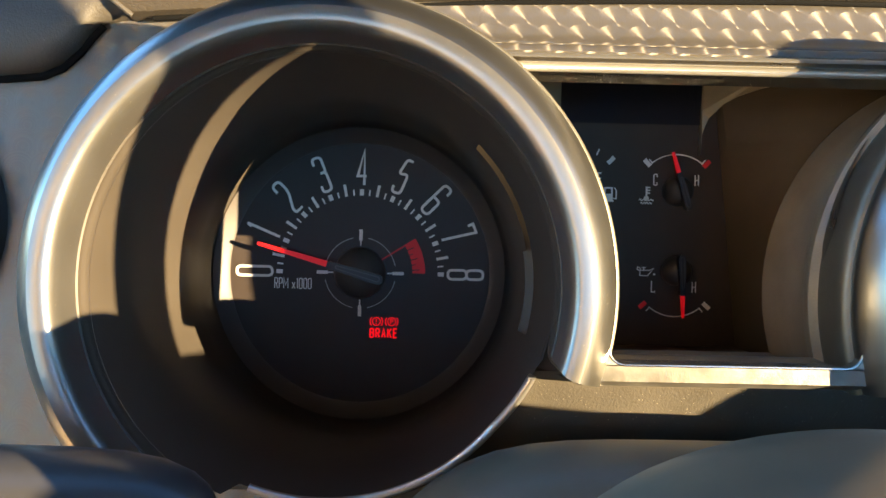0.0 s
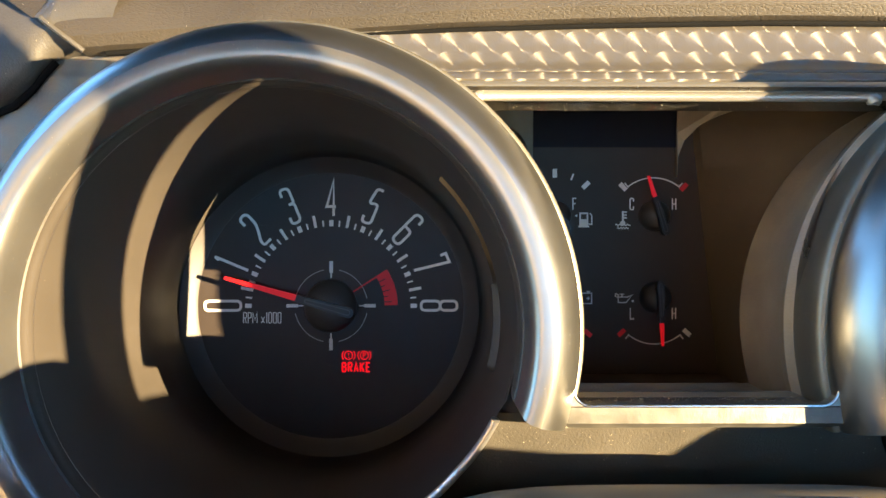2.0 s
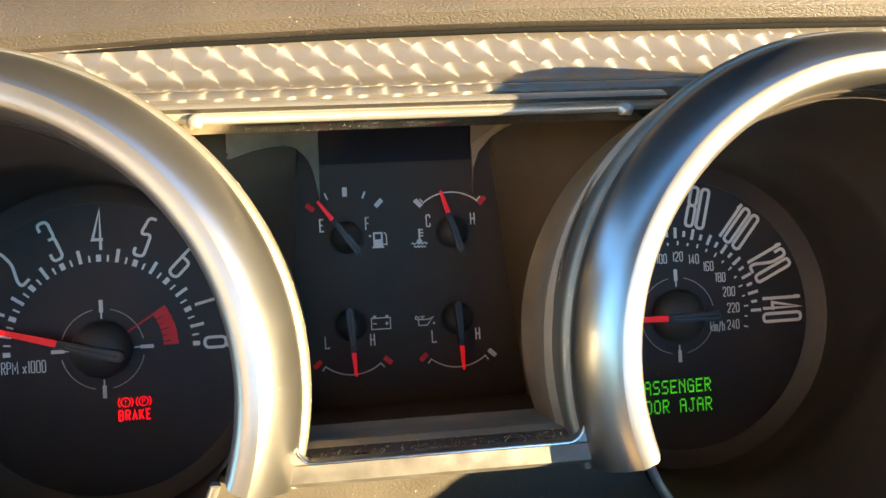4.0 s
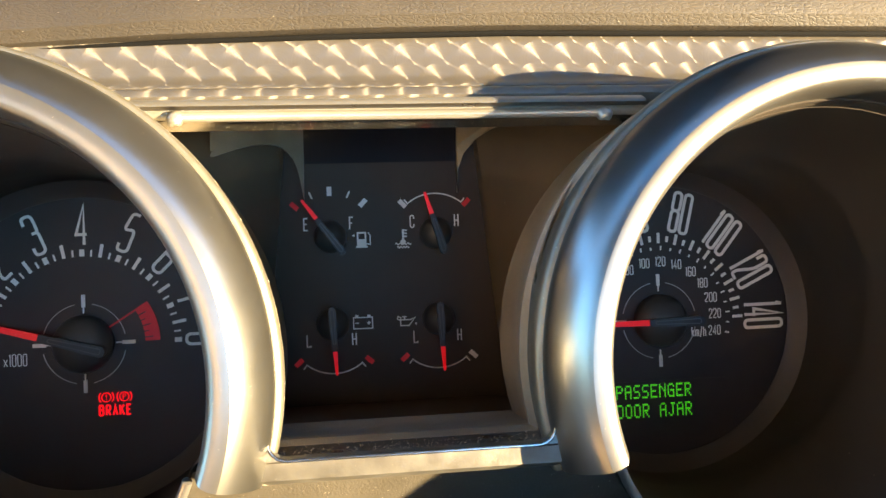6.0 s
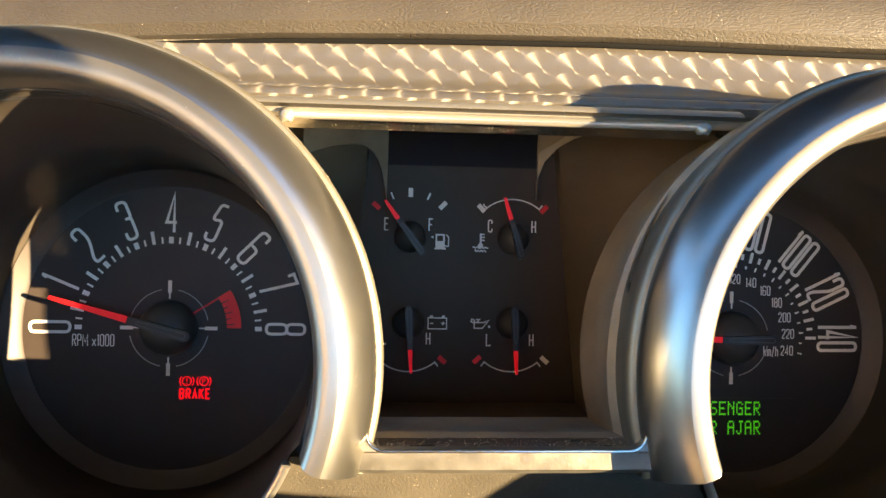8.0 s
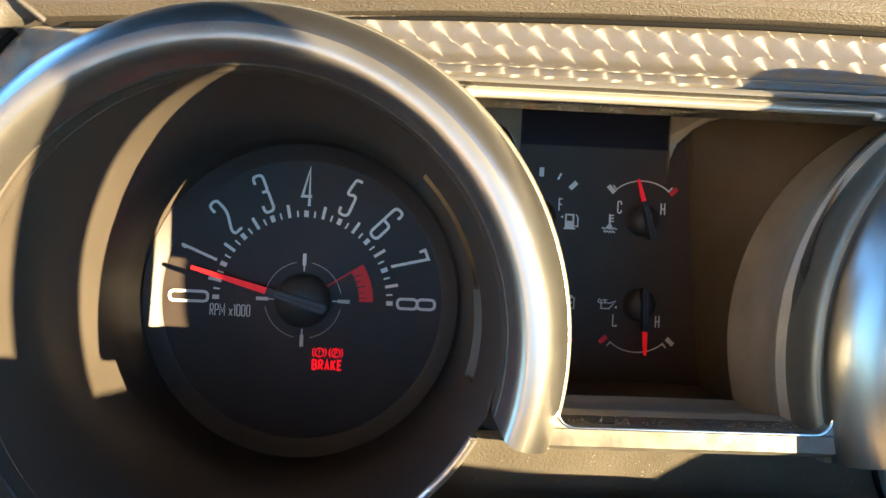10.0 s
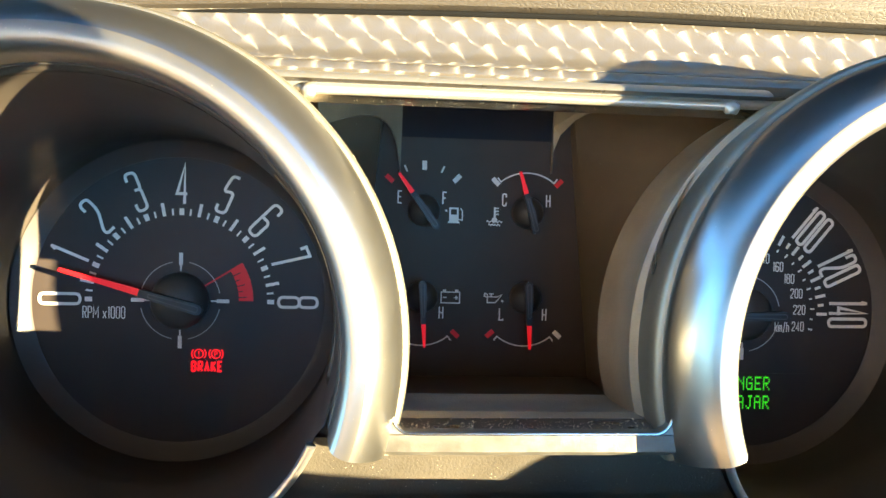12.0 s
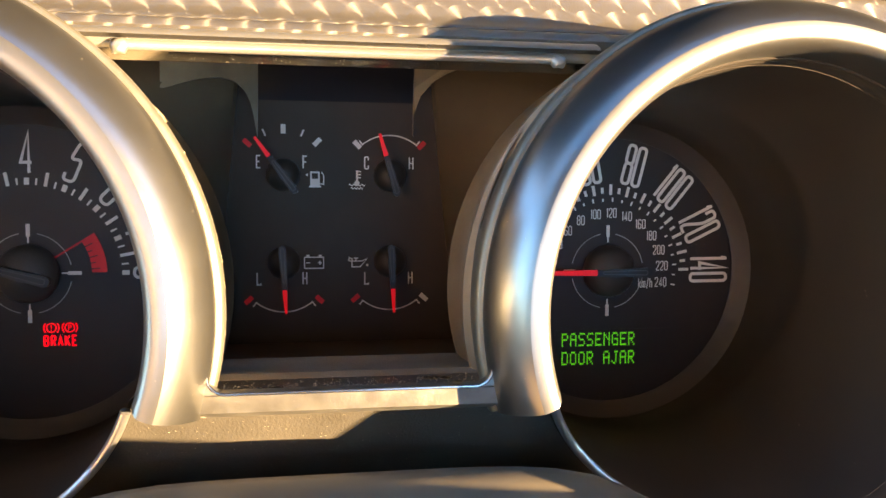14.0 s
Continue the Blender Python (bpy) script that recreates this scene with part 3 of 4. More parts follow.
for line, (word, top) in enumerate((("PASSENGER", -0.0252), ("DOOR AJAR", -0.0324))):
    for k, ch in enumerate(word):
        if ch == " ":
            continue
        bm = bmesh.new()
        for r, bits in enumerate(DOTS[ch].split()):
            for c, bit in enumerate(bits):
                if bit == "1":
                    x, z = 0.1896 + 0.00336 * k + 0.00052 * c, top - 0.00074 * r
                    plate(bm, [(x, z), (x + 0.00044, z), (x + 0.00044, z - 0.00064), (x, z - 0.00064)], -0.0006, 0.0001)
        part("message_letter", bm, LAMP_GREEN, window, smooth=False)

# ---- centre gauges ----


def small_gauge(name, label, cx, cz, up, ang, tip, base, tail, blocks, words, icon):
    g = thing(name, label, "gauge", (0, 0, 0), "small gauges")
    s = 1 if up else -1
    mz = cz if up is None else cz - 0.0011 if up else cz - 0.0022
    for a, kind in blocks:
        r0, r1, w, mat = {"white": (0.0152, 0.0186, 0.0017, WHITE), "red": (0.0152, 0.0186, 0.0017, RED_INK), "mid": (0.0148, 0.0181, 0.0017, WHITE), "thin": (0.0152, 0.0178, 0.0006, WHITE)}[kind]
        marks("block_mark", g, [bar(cx, mz, r0, r1, a, w)], mat)
    if up is not None:
        marks("scale_arc", g, [band(cx, mz, 0.01545, 0.01590, s * 52, s * 128, 28)], WHITE)
        marks("scale_end", g, [bar(cx, mz, 0.0154, 0.0176, s * a, 0.0005) for a in (51, 129)], WHITE)
    pointer(g, cx, cz, ang, tip, base, tail, 0.0058, 0.0017)
    for ch, x, z in words:
        part("letter", figures(ch, 0.0048, 0.0018, x, z, line=0.0005), WHITE, g, smooth=False)
    icon(g)
    return g


def pump_icon(g):
    marks("pump_icon", g, [[(0.0946, 0.0300), (0.0988, 0.0300), (0.0988, 0.0306), (0.0946, 0.0306)], [(0.0950, 0.0306), (0.0984, 0.0306), (0.0984, 0.0331), (0.0950, 0.0331)],
                           [(0.0950, 0.0331), (0.0956, 0.0331), (0.0956, 0.0357), (0.0950, 0.0357)], [(0.0978, 0.0331), (0.0984, 0.0331), (0.0984, 0.0357), (0.0978, 0.0357)],
                           [(0.0956, 0.0351), (0.0978, 0.0351), (0.0978, 0.0357), (0.0956, 0.0357)], [(0.0932, 0.0345), (0.0942, 0.0350), (0.0942, 0.0340)],
                           [(0.0996, 0.0312), (0.1000, 0.0312), (0.1000, 0.0345), (0.0996, 0.0345)], [(0.0984, 0.0312), (0.1000, 0.0309), (0.1000, 0.0313), (0.0984, 0.0316)],
                           [(0.0996, 0.0345), (0.1000, 0.0345), (0.0992, 0.0356), (0.0988, 0.0354)]], WHITE)


def heat_icon(g):
    waves = []
    for z, half in ((0.0310, 0.0029), (0.0298, 0.0022)):
        n = 16
        top = [(0.1117 - half + 2 * half * i / n, z + 0.0003 * math.sin(i * 1.57) + 0.0002) for i in range(n + 1)]
        waves.append(top + [(x, q - 0.0005) for x, q in reversed(top)])
    marks("heat_icon", g, [[(0.1114, 0.0312), (0.1121, 0.0312), (0.1121, 0.0362), (0.1114, 0.0362)], band(0.1117, 0.0316, 0.0001, 0.0010, 0, 359, 16)]
          + [[(0.1121, z), (0.1132, z), (0.1132, z + 0.0005), (0.1121, z + 0.0005)] for z in (0.0334, 0.0345, 0.0356)] + waves, WHITE)


def battery_icon(g):
    x0, x1, z0, z1, w = 0.0926, 0.0998, 0.0006, 0.0050, 0.0004
    marks("battery_icon", g, [[(x0, z0), (x1, z0), (x1, z0 + w), (x0, z0 + w)], [(x0, z1 - w), (x1, z1 - w), (x1, z1), (x0, z1)], [(x0, z0), (x0 + w, z0), (x0 + w, z1), (x0, z1)],
                              [(x1 - w, z0), (x1, z0), (x1, z1), (x1 - w, z1)], [(0.0934, z1), (0.0946, z1), (0.0946, z1 + 0.0007), (0.0934, z1 + 0.0007)],
                              [(0.0978, z1), (0.0990, z1), (0.0990, z1 + 0.0007), (0.0978, z1 + 0.0007)], [(0.0934, 0.0026), (0.0947, 0.0026), (0.0947, 0.0030), (0.0934, 0.0030)],
                              [(0.0976, 0.0026), (0.0990, 0.0026), (0.0990, 0.0030), (0.0976, 0.0030)], [(0.0981, 0.0021), (0.0985, 0.0021), (0.0985, 0.0035), (0.0981, 0.0035)]], WHITE)


def oil_icon(g):
    can = [[(0.1098, 0.0012), (0.1128, 0.0012), (0.1152, 0.0041), (0.1134, 0.0033), (0.1098, 0.0033)], [(0.1098, 0.0031), (0.1086, 0.0037), (0.1089, 0.0046), (0.1099, 0.0041)]]
    for path in can:
        bm = bmesh.new()
        ribbon(bm, path, 0.00042, True, lambda u, v: (u, -0.0004, v))
        part("oil_can", bm, WHITE, g, smooth=False)
    marks("oil_icon", g, [[(0.1110, 0.0033), (0.1115, 0.0033), (0.1115, 0.0043), (0.1110, 0.0043)], [(0.1104, 0.0042), (0.1121, 0.0042), (0.1121, 0.0046), (0.1104, 0.0046)], band(0.1154, 0.0018, 0.0001, 0.00045, 0, 359, 12)], WHITE)


small_gauge("fuel_gauge", "fuel gauge with red needle resting near empty", 0.0856, 0.0343, None, 126.5, 0.0158, 0.0076, 0.0080,
            [(138, "red"), (114, "thin"), (90, "mid"), (66, "thin"), (45, "white")], [("E", 0.0769, 0.0390), ("F", 0.0932, 0.0390)], pump_icon)
small_gauge("temperature_gauge", "coolant temperature gauge with red needle near the middle", 0.1236, 0.0345, True, 106.5, 0.0150, 0.0068, 0.0080,
            [(134, "white"), (46, "red")], [("C", 0.1152, 0.0390), ("H", 0.1315, 0.0390)], heat_icon)
small_gauge("voltmeter", "battery gauge with red needle pointing straight down", 0.0856, 0.0030, False, -87.0, 0.0174, 0.0090, 0.0064,
            [(-138, "red"), (-42, "red")], [("L", 0.0767, -0.0028), ("H", 0.0929, -0.0028)], battery_icon)
small_gauge("oil_pressure_gauge", "oil pressure gauge with red needle pointing straight down", 0.1236, 0.0032, False, -87.5, 0.0178, 0.0092, 0.0064,
            [(-138, "red"), (-42, "white")], [("L", 0.1151, -0.0030), ("H", 0.1312, -0.0030)], oil_icon)

# ---- centre recess ----
recess = thing("gauge_housing", "deep black recess between the round gauges with metal frame", "instrument panel", (0, 0, 0))


def recess_side(cx, cz, z, sign, r):
    d = z - (cz + BEZEL_UP)
    return cx + sign * math.sqrt(max(r * r - d * d * (1 + SLOPE * SLOPE), 1e-9))


def recess_ring(y_of_z, z0, z1, r, n=24):
    left, right = [], []
    for i in range(n + 1):
        z = z0 + (z1 - z0) * i / n
        left.append((recess_side(TX, TZ, z, 1, r), y_of_z(z), z))
        right.append((recess_side(SX + 0.0020, SZ, z, -1, r), y_of_z(z), z))
    return left + right[::-1]


def straight_ring(y, z0, z1, half, lean, n=24):
    zs = [z0 + (z1 - z0) * i / n for i in range(n + 1)]
    return [(0.1045 - half - lean * (0.01 - z), y, z) for z in zs] + [(0.1045 + half + lean * (0.01 - z), y, z) for z in zs][::-1]


def face_y(z):
    return -0.1025 + 0.29 * z


bm = bmesh.new()
rows = [recess_ring(lambda z: face_y(z) + 0.003, -0.0188, 0.0612, 0.0745),
        recess_ring(lambda z: face_y(z) + 0.011, -0.0192, 0.0616, 0.0736),
        recess_ring(lambda z: -0.0885, -0.0197, 0.0640, 0.0730),
        recess_ring(lambda z: -0.0858, -0.0188, 0.0645, 0.0750),
        recess_ring(lambda z: -0.0832, -0.0188, 0.0650, 0.0749),
        recess_ring(lambda z: -0.0808, -0.0206, 0.0655, 0.0732),
        recess_ring(lambda z: -0.0750, -0.0222, 0.0664, 0.0720),
        recess_ring(lambda z: -0.0560, -0.0236, 0.0694, 0.0711),
        recess_ring(lambda z: -0.0532, -0.0224, 0.0700, 0.0728),
        recess_ring(lambda z: -0.0507, -0.0217, 0.0706, 0.0732),
        recess_ring(lambda z: -0.0484, -0.0228, 0.0715, 0.0718),
        recess_ring(lambda z: -0.0440, -0.0254, 0.0732, 0.0698),
        recess_ring(lambda z: -0.0400, -0.0260, 0.0744, 0.0684),
        straight_ring(-0.006, -0.0265, 0.0830, 0.0405, 0.100),
        straight_ring(0.0, -0.0262, 0.0830, 0.0400, 0.100)]
liner = bmesh.new()
grid(liner, rows[:3], True)
grid(bm, rows[2:13], True)
# Rear rows of the same wall, coloured darker than the rows in front.
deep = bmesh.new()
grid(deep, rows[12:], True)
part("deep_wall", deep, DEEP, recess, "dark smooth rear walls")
drop = [f for f in bm.faces if f.calc_center_median().x < 0.1 and f.calc_center_median().z < 0.046 and f.calc_center_median().z > -0.0225 and -0.100 < f.calc_center_median().y < -0.050]
bmesh.ops.delete(bm, geom=drop, context="FACES_ONLY")
part("front_liner", liner, LINER, recess, "glossy black liner strewn with dust")
part("recess_wall", bm, RECESS, recess, "dusty black plastic walls")
bm = bmesh.new()
block(bm, 0.050, 0.160, 0.0, 0.004, -0.030, 0.085)
part("back_plate", bm, CENTRE, recess, "matt black gauge plate", smooth=False)
bm = bmesh.new()
block(bm, 0.0770, 0.1328, -0.0008, 0.002, 0.0608, 0.0805)
part("display_window", bm, SCREEN, recess, "dark unlit mileage display", smooth=False)

bm = bmesh.new()
block(bm, -0.20, 0.42, 0.010, 0.014, -0.12, 0.095)
block(bm, -0.20, 0.42, -0.058, 0.0098, 0.0905, 0.094)
block(bm, -0.20, -0.196, -0.05, 0.0098, -0.12, 0.0903)
block(bm, 0.416, 0.42, -0.05, 0.0098, -0.12, 0.0903)
part("rear_case", bm, CENTRE, recess, "black rear case", smooth=False)

def cheek(edge, lean):
    """Moulded corner beside the display: its lower edge swings down to a point; lean sets how far its outer end comes forward."""
    bm = bmesh.new()
    front = [bm.verts.new((x, -0.0020 - lean * abs(x - edge[0][0]), z)) for x, z in edge]
    rear = [bm.verts.new((v.co.x, v.co.y + 0.003, v.co.z)) for v in front]
    bm.faces.new(front)
    for i in range(len(front)):
        j = (i + 1) % len(front)
        bm.faces.new((front[i], front[j], rear[j], rear[i]))
    part("cheek", bm, RECESS, recess, "moulded corner in a lighter tone beside the display", smooth=False)


# Left outline follows a sunlit patch; its lighter tone stands in for sun.
cheek([(0.0772, 0.0810), (0.0770, 0.0620), (0.0767, 0.0478), (0.0756, 0.0550), (0.0747, 0.0590), (0.0733, 0.0624), (0.0718, 0.0643), (0.0700, 0.0656), (0.0680, 0.0663), (0.0655, 0.0664), (0.0610, 0.0654), (0.0570, 0.0639), (0.0530, 0.0620), (0.0490, 0.0598), (0.0490, 0.0810)], 0.9)
cheek([(0.1330, 0.0810), (0.1322, 0.0660), (0.1320, 0.0490), (0.1325, 0.0571), (0.1346, 0.0630), (0.1389, 0.0679), (0.1440, 0.0707), (0.1500, 0.0725), (0.1560, 0.0735), (0.1560, 0.0810)], 0.9)

# frame bars between the bezels
bm = bmesh.new()
rows = []
for r, h, dz in ((0, 0.004, 0.0), (0, 0.001, 0.0), (0, 0.0, -0.0006), (0, 0.0005, -0.0045), (0, 0.004, -0.0062), (0, 0.012, -0.0066)):
    rows.append([(0.0665 + 0.085 * i / 24, face_y(-0.018) + h - 0.0015, -0.018 + dz) for i in range(25)])
grid(bm, rows)
part("lower_bar", bm, BAR_FACE, recess, "satin aluminium lower bar")
CORNER_X, CORNER_R = 0.0322, 0.0042
for side in (-1, 1):
    bm = bmesh.new()
    arc = [(CORNER_X - CORNER_R + CORNER_R * math.cos(radians(a)), -0.0182 + CORNER_R + CORNER_R * math.sin(radians(a))) for a in range(0, -91, -10)]
    edge = [(CORNER_X + 0.004, -0.0182), (CORNER_X + 0.004, -0.0182 + CORNER_R)] + arc
    plate(bm, [(0.1053 + side * x, z) for x, z in (edge if side > 0 else edge[::-1])], -0.1052, 0.0042)
    part("bar_corner", bm, BAR_FACE, recess, "filleted corner of the bar", smooth=False)
bm = bmesh.new()
rim = [(CORNER_X + 0.0008, -0.0182 + CORNER_R + 0.004)] + arc
tube_along(bm, [(0.1053 + x, -0.1093, z) for x, z in rim] + [(0.1053 - x, -0.1093, z) for x, z in rim[::-1]], 0.00036, 8)
part("bar_rim", bm, BRIGHT, recess, "bright rounded edge of the bar")
bm = bmesh.new()
rows = []
for y, z in ((-0.0848, 0.0612), (-0.0856, 0.0617), (-0.0859, 0.0624), (-0.0855, 0.0640), (-0.0840, 0.0657), (-0.0815, 0.0670), (-0.0785, 0.0677), (-0.0765, 0.0679), (-0.0758, 0.0672)):
    rows.append([(0.036 + 0.136 * i / 24, y, z) for i in range(25)])
grid(bm, rows)
part("upper_bar", bm, BAR, recess, "bright metal upper bar with dust")

def frame_corner(side):
    """Bead from the end of the upper bar round the corner and down along the ring's side."""
    pts = [(0.1053 + side * (0.0525 + 0.0030 * math.cos(radians(a))), -0.0860 - 0.000012 * (90 - a), 0.0588 + 0.0030 * math.sin(radians(a))) for a in range(90, 9, -8)]
    return pts


bead = bmesh.new()
rows, path = [], [Vector(p) for p in frame_corner(-1)[::-1] + frame_corner(1)]
for i, p in enumerate(path):
    way = (path[min(i + 1, len(path) - 1)] - path[max(i - 1, 0)]).normalized()
    side = way.cross(Vector((0, -1, 0))).normalized()
    end = min(i, len(path) - 1 - i)
    r = 0.0010 + 0.0011 * math.sin(math.pi * min(end / 11, 1.0)) - 0.0008 * max(0.0, 1 - end / 3)
    rows.append([p + r * (math.cos(2 * math.pi * k / 14) * side + 0.8 * math.sin(2 * math.pi * k / 14) * Vector((0, -1, 0))) for k in range(14)])
grid(bead, rows, True)
part("frame_bead", bead, BAR, recess, "bright rounded frame edge and corners")
# Bright metal given a darker, glossier tone where the bar faces down.
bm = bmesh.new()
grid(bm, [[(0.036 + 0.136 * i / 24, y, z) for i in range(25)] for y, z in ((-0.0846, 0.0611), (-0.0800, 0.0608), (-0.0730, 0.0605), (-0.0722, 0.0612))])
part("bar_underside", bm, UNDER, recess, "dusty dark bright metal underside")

rng = random.Random(11)


def grains(name, parent, count, spot, sizes, label):
    """Loose dust: tiny uneven grains lying where spot() puts them."""
    bm = bmesh.new()
    for _ in range(count):
        x, y, z = spot()
        r = rng.choice(sizes) * rng.uniform(0.7, 1.2)
        c = [bm.verts.new((x + a * r * rng.uniform(0.6, 1.3), y + b * r, z + g * r)) for a, b, g in ((1, 0, 0), (0, 1, 0), (-1, 0, 0), (0, -1, 0), (0, 0, 1), (0, 0, -0.6))]
        for i in range(4):
            bm.faces.new((c[i], c[(i + 1) % 4], c[4]))
            bm.faces.new((c[(i + 1) % 4], c[i], c[5]))
    part(name, bm, DUST, parent, label)


def on_sill():
    y = -0.1040 + 0.016 * min(abs(rng.gauss(0, 0.45)), 1.3)
    return rng.uniform(0.071, 0.139), y, float(np.interp(y, (-0.1048, -0.0965, -0.0885), (-0.0188, -0.0192, -0.0197))) + 0.0002


def under_bar():
    y = rng.uniform(-0.0842, -0.0735)
    return rng.triangular(0.056, 0.150, 0.075), y, float(np.interp(y, (-0.0846, -0.0730), (0.0611, 0.0605))) - 0.0001


def on_ring_side():
    a, h = rng.triangular(-16, 46, -8), rng.uniform(0.0165, 0.0300)
    r = float(np.interp(h, (0.0158, 0.0205, 0.0250, 0.0295), (0.0767, 0.0764, 0.0756, 0.0748)))
    return tuple(bezel_point(TX, TZ, r + 0.00005, a, -h))


grains("dust_specks", recess, 520, on_sill, (0.00008, 0.00011, 0.00015, 0.00024), "scattered pale dust grains")
grains("bar_dust", recess, 150, under_bar, (0.00005, 0.00007, 0.0001, 0.00014), "pale dust under the bar")
grains("ring_dust", tach, 240, on_ring_side, (0.00005, 0.00008, 0.00012, 0.00018), "pale dust on the ring's side")

# ---- dashboard ----
trim = thing("engine_turned_trim", "swirl-polished aluminium dash trim panel around the gauges", "dash trim", (0, 0, 0))
bm = bmesh.new()
rows = []
for z, y in ((0.0660, -0.0745), (0.0690, -0.0762), (0.0694, -0.0760), (0.0708, -0.0748), (0.0716, -0.0736), (0.0717, -0.0718), (0.0722, -0.0722), (0.0728, -0.0718), (0.0738, -0.0698), (0.0752, -0.0678), (0.0768, -0.0664), (0.0830, -0.0634), (0.0895, -0.0605), (0.0900, -0.0560)):
    rows.append([(x, y + (-0.0588 - y) * min(1.0, max(0.0, -x / 0.046)) ** 1.5, z) for x in [-0.046 + 0.406 * i / 60 for i in range(61)]])
grid(bm, rows)
part("upper_strip", bm, TURNED, trim)
bm = bmesh.new()
rows = []
for i in range(41):
    z = -0.12 + 0.212 * i / 40
    edge = -math.sqrt(max(0.067 ** 2 - z * z, 0.0))
    rows.append([(-0.22 + (edge + 0.22) * k / 6, -0.0585 + 0.001 * max(0.0, (z - 0.06) / 0.03), z) for k in range(7)])
grid(bm, rows)
part("side_sheet", bm, TURNED, trim)

def pad_edge(x):
    """The pad's lower edge dips towards the door."""
    return float(np.interp(x, (-0.09, -0.05, 0.0, 0.043, 0.09, 0.14, 0.3), (-0.0122, -0.0092, -0.0054, -0.0026, -0.0010, 0.0, -0.0005)))


pad = thing("dash_pad", "grained tan-grey dash top pad above the gauges", "dashboard", (0, 0, 0))
bm = bmesh.new()
rows = []
for y, z in ((-0.050, 0.0900), (-0.0600, 0.0903), (-0.0640, 0.0915), (-0.0660, 0.0945), (-0.0655, 0.1000), (-0.0620, 0.1090), (-0.0540, 0.1180), (-0.038, 0.1270), (0.0, 0.135), (0.12, 0.140), (0.45, 0.12)):
    left = -0.0655 - 1.29 * max(z - 0.0892, -0.001)
    xs = [left + (1.1 - left) * (i / 150) ** 1.3 for i in range(151)]
    rows.append([(x, y, z + pad_edge(x)) for x in xs])
grid(bm, rows[:8])
part("front_roll", bm, PAD, pad, "rolled grained front edge")
bm = bmesh.new()
grid(bm, rows[7:])
part("pad_top", bm, PAD, pad)

# Black tube stands in for the shade below the pad's edge.
bm = bmesh.new()
tube_along(bm, [(-0.06 + 0.42 * i / 40, -0.0616, 0.0898 + pad_edge(-0.06 + 0.42 * i / 40)) for i in range(41)], 0.0008, 8)
part("seam_shade", bm, GAP, pad, "black tube for the shade under the pad")

side = thing("side_pad", "dark moulded dash end piece beside the trim panel", "dashboard", (0, 0, 0))
EDGE = [(-0.0600, 0.0800), (-0.0700, 0.0798), (-0.0764, 0.0784), (-0.0800, 0.0745), (-0.0835, 0.0698), (-0.0890, 0.0648), (-0.0950, 0.0622), (-0.1070, 0.0610), (-0.15, 0.0605), (-0.25, 0.0605)]
bm = bmesh.new()
rows = []
for up, out in ((0.0, 0.0), (0.0004, 0.0022), (0.0016, 0.0040), (0.0050, 0.0062), (0.0120, 0.0075), (0.0250, 0.0065), (0.045, -0.004), (0.06, -0.03)):
    rows.append([(x + up * (0.35 if x > -0.1 else 0.0), -0.0585 - out, z + up) for x, z in EDGE])
grid(bm, rows)
part("end_skin", bm, PLASTIC, side)
# Another black tube in place of shade, along the end piece.
bm = bmesh.new()
tube_along(bm, [(x, -0.0592, z - 0.0006) for x, z in EDGE[2:]], 0.0013, 8)
part("seam_shade", bm, GAP, side, "black tube for the shade under the end piece")
bm = bmesh.new()
tube_along(bm, [(-0.0775, -0.0668, 0.0890), (-0.0745, -0.0672, 0.0866), (-0.0700, -0.0668, 0.0832), (-0.0655, -0.0648, 0.0797)], 0.0008, 8)
part("seam_bead", bm, PLASTIC, side, "thin moulded seam bead")

vent = thing("air_vent", "round dark plastic dashboard air vent", "air vent", (0, 0, 0))
VX, VZ, VR = -0.1475, 0.016, 0.042
bm = bmesh.new()
lathe(bm, [(VR, -0.050), (VR, -0.062), (VR - 0.001, -0.0645), (VR - 0.003, -0.066), (VR - 0.006, -0.0655), (VR - 0.008, -0.062), (VR - 0.009, -0.045)], VX, VZ, 64)
part("ring", bm, GLOSS, vent, "dark vent ring")
bm = bmesh.new()
lathe(bm, [(VR - 0.008, -0.046), (0.0005, -0.046)], VX, VZ, 48)
part("vent_back", bm, PLASTIC, vent)
for k in range(5):
    z = VZ + (k - 2) * 0.012
    h = math.sqrt((VR - 0.009) ** 2 - (z - VZ) ** 2)
    bm = bmesh.new()
    block(bm, VX - h, VX + h, -0.062, -0.048, z - 0.0009, z + 0.0009)
    part("slat", bm, PLASTIC, vent, smooth=False)

lower = thing("lower_fascia", "charcoal plastic fascia under the gauges, partly sunlit", "dashboard", (0, 0, 0))
bm = bmesh.new()
rows = []
for i in range(24):
    z = -0.0215 - 0.0405 * i / 23
    a = TX + math.sqrt(max(0.0594 ** 2 - (z - TZ) ** 2, 0))
    b = SX - math.sqrt(max(0.0594 ** 2 - (z - SZ) ** 2, 0))
    rows.append([(a + (b - a) * k / 12, lower_front(z), z) for k in range(13)])
grid(bm, rows)
part("centre_skin", bm, FASCIA, lower)
bm = bmesh.new()
grid(bm, [[(x, y, z) for x in (-0.2, -0.05, 0.1, 0.25, 0.4)] for y, z in ((lower_front(-0.062), -0.0623), (-0.055, -0.070), (-0.045, -0.10), (-0.03, -0.40))])
part("under_skin", bm, FASCIA, lower)


def on_fascia():
    z = rng.uniform(-0.0375, -0.0245)
    return rng.uniform(0.055, 0.157), lower_front(z) - 0.0001, z


def under_fascia():
    z = rng.uniform(-0.0560, -0.0390)
    return rng.uniform(0.060, 0.150), lower_front(z) - 0.0001, z


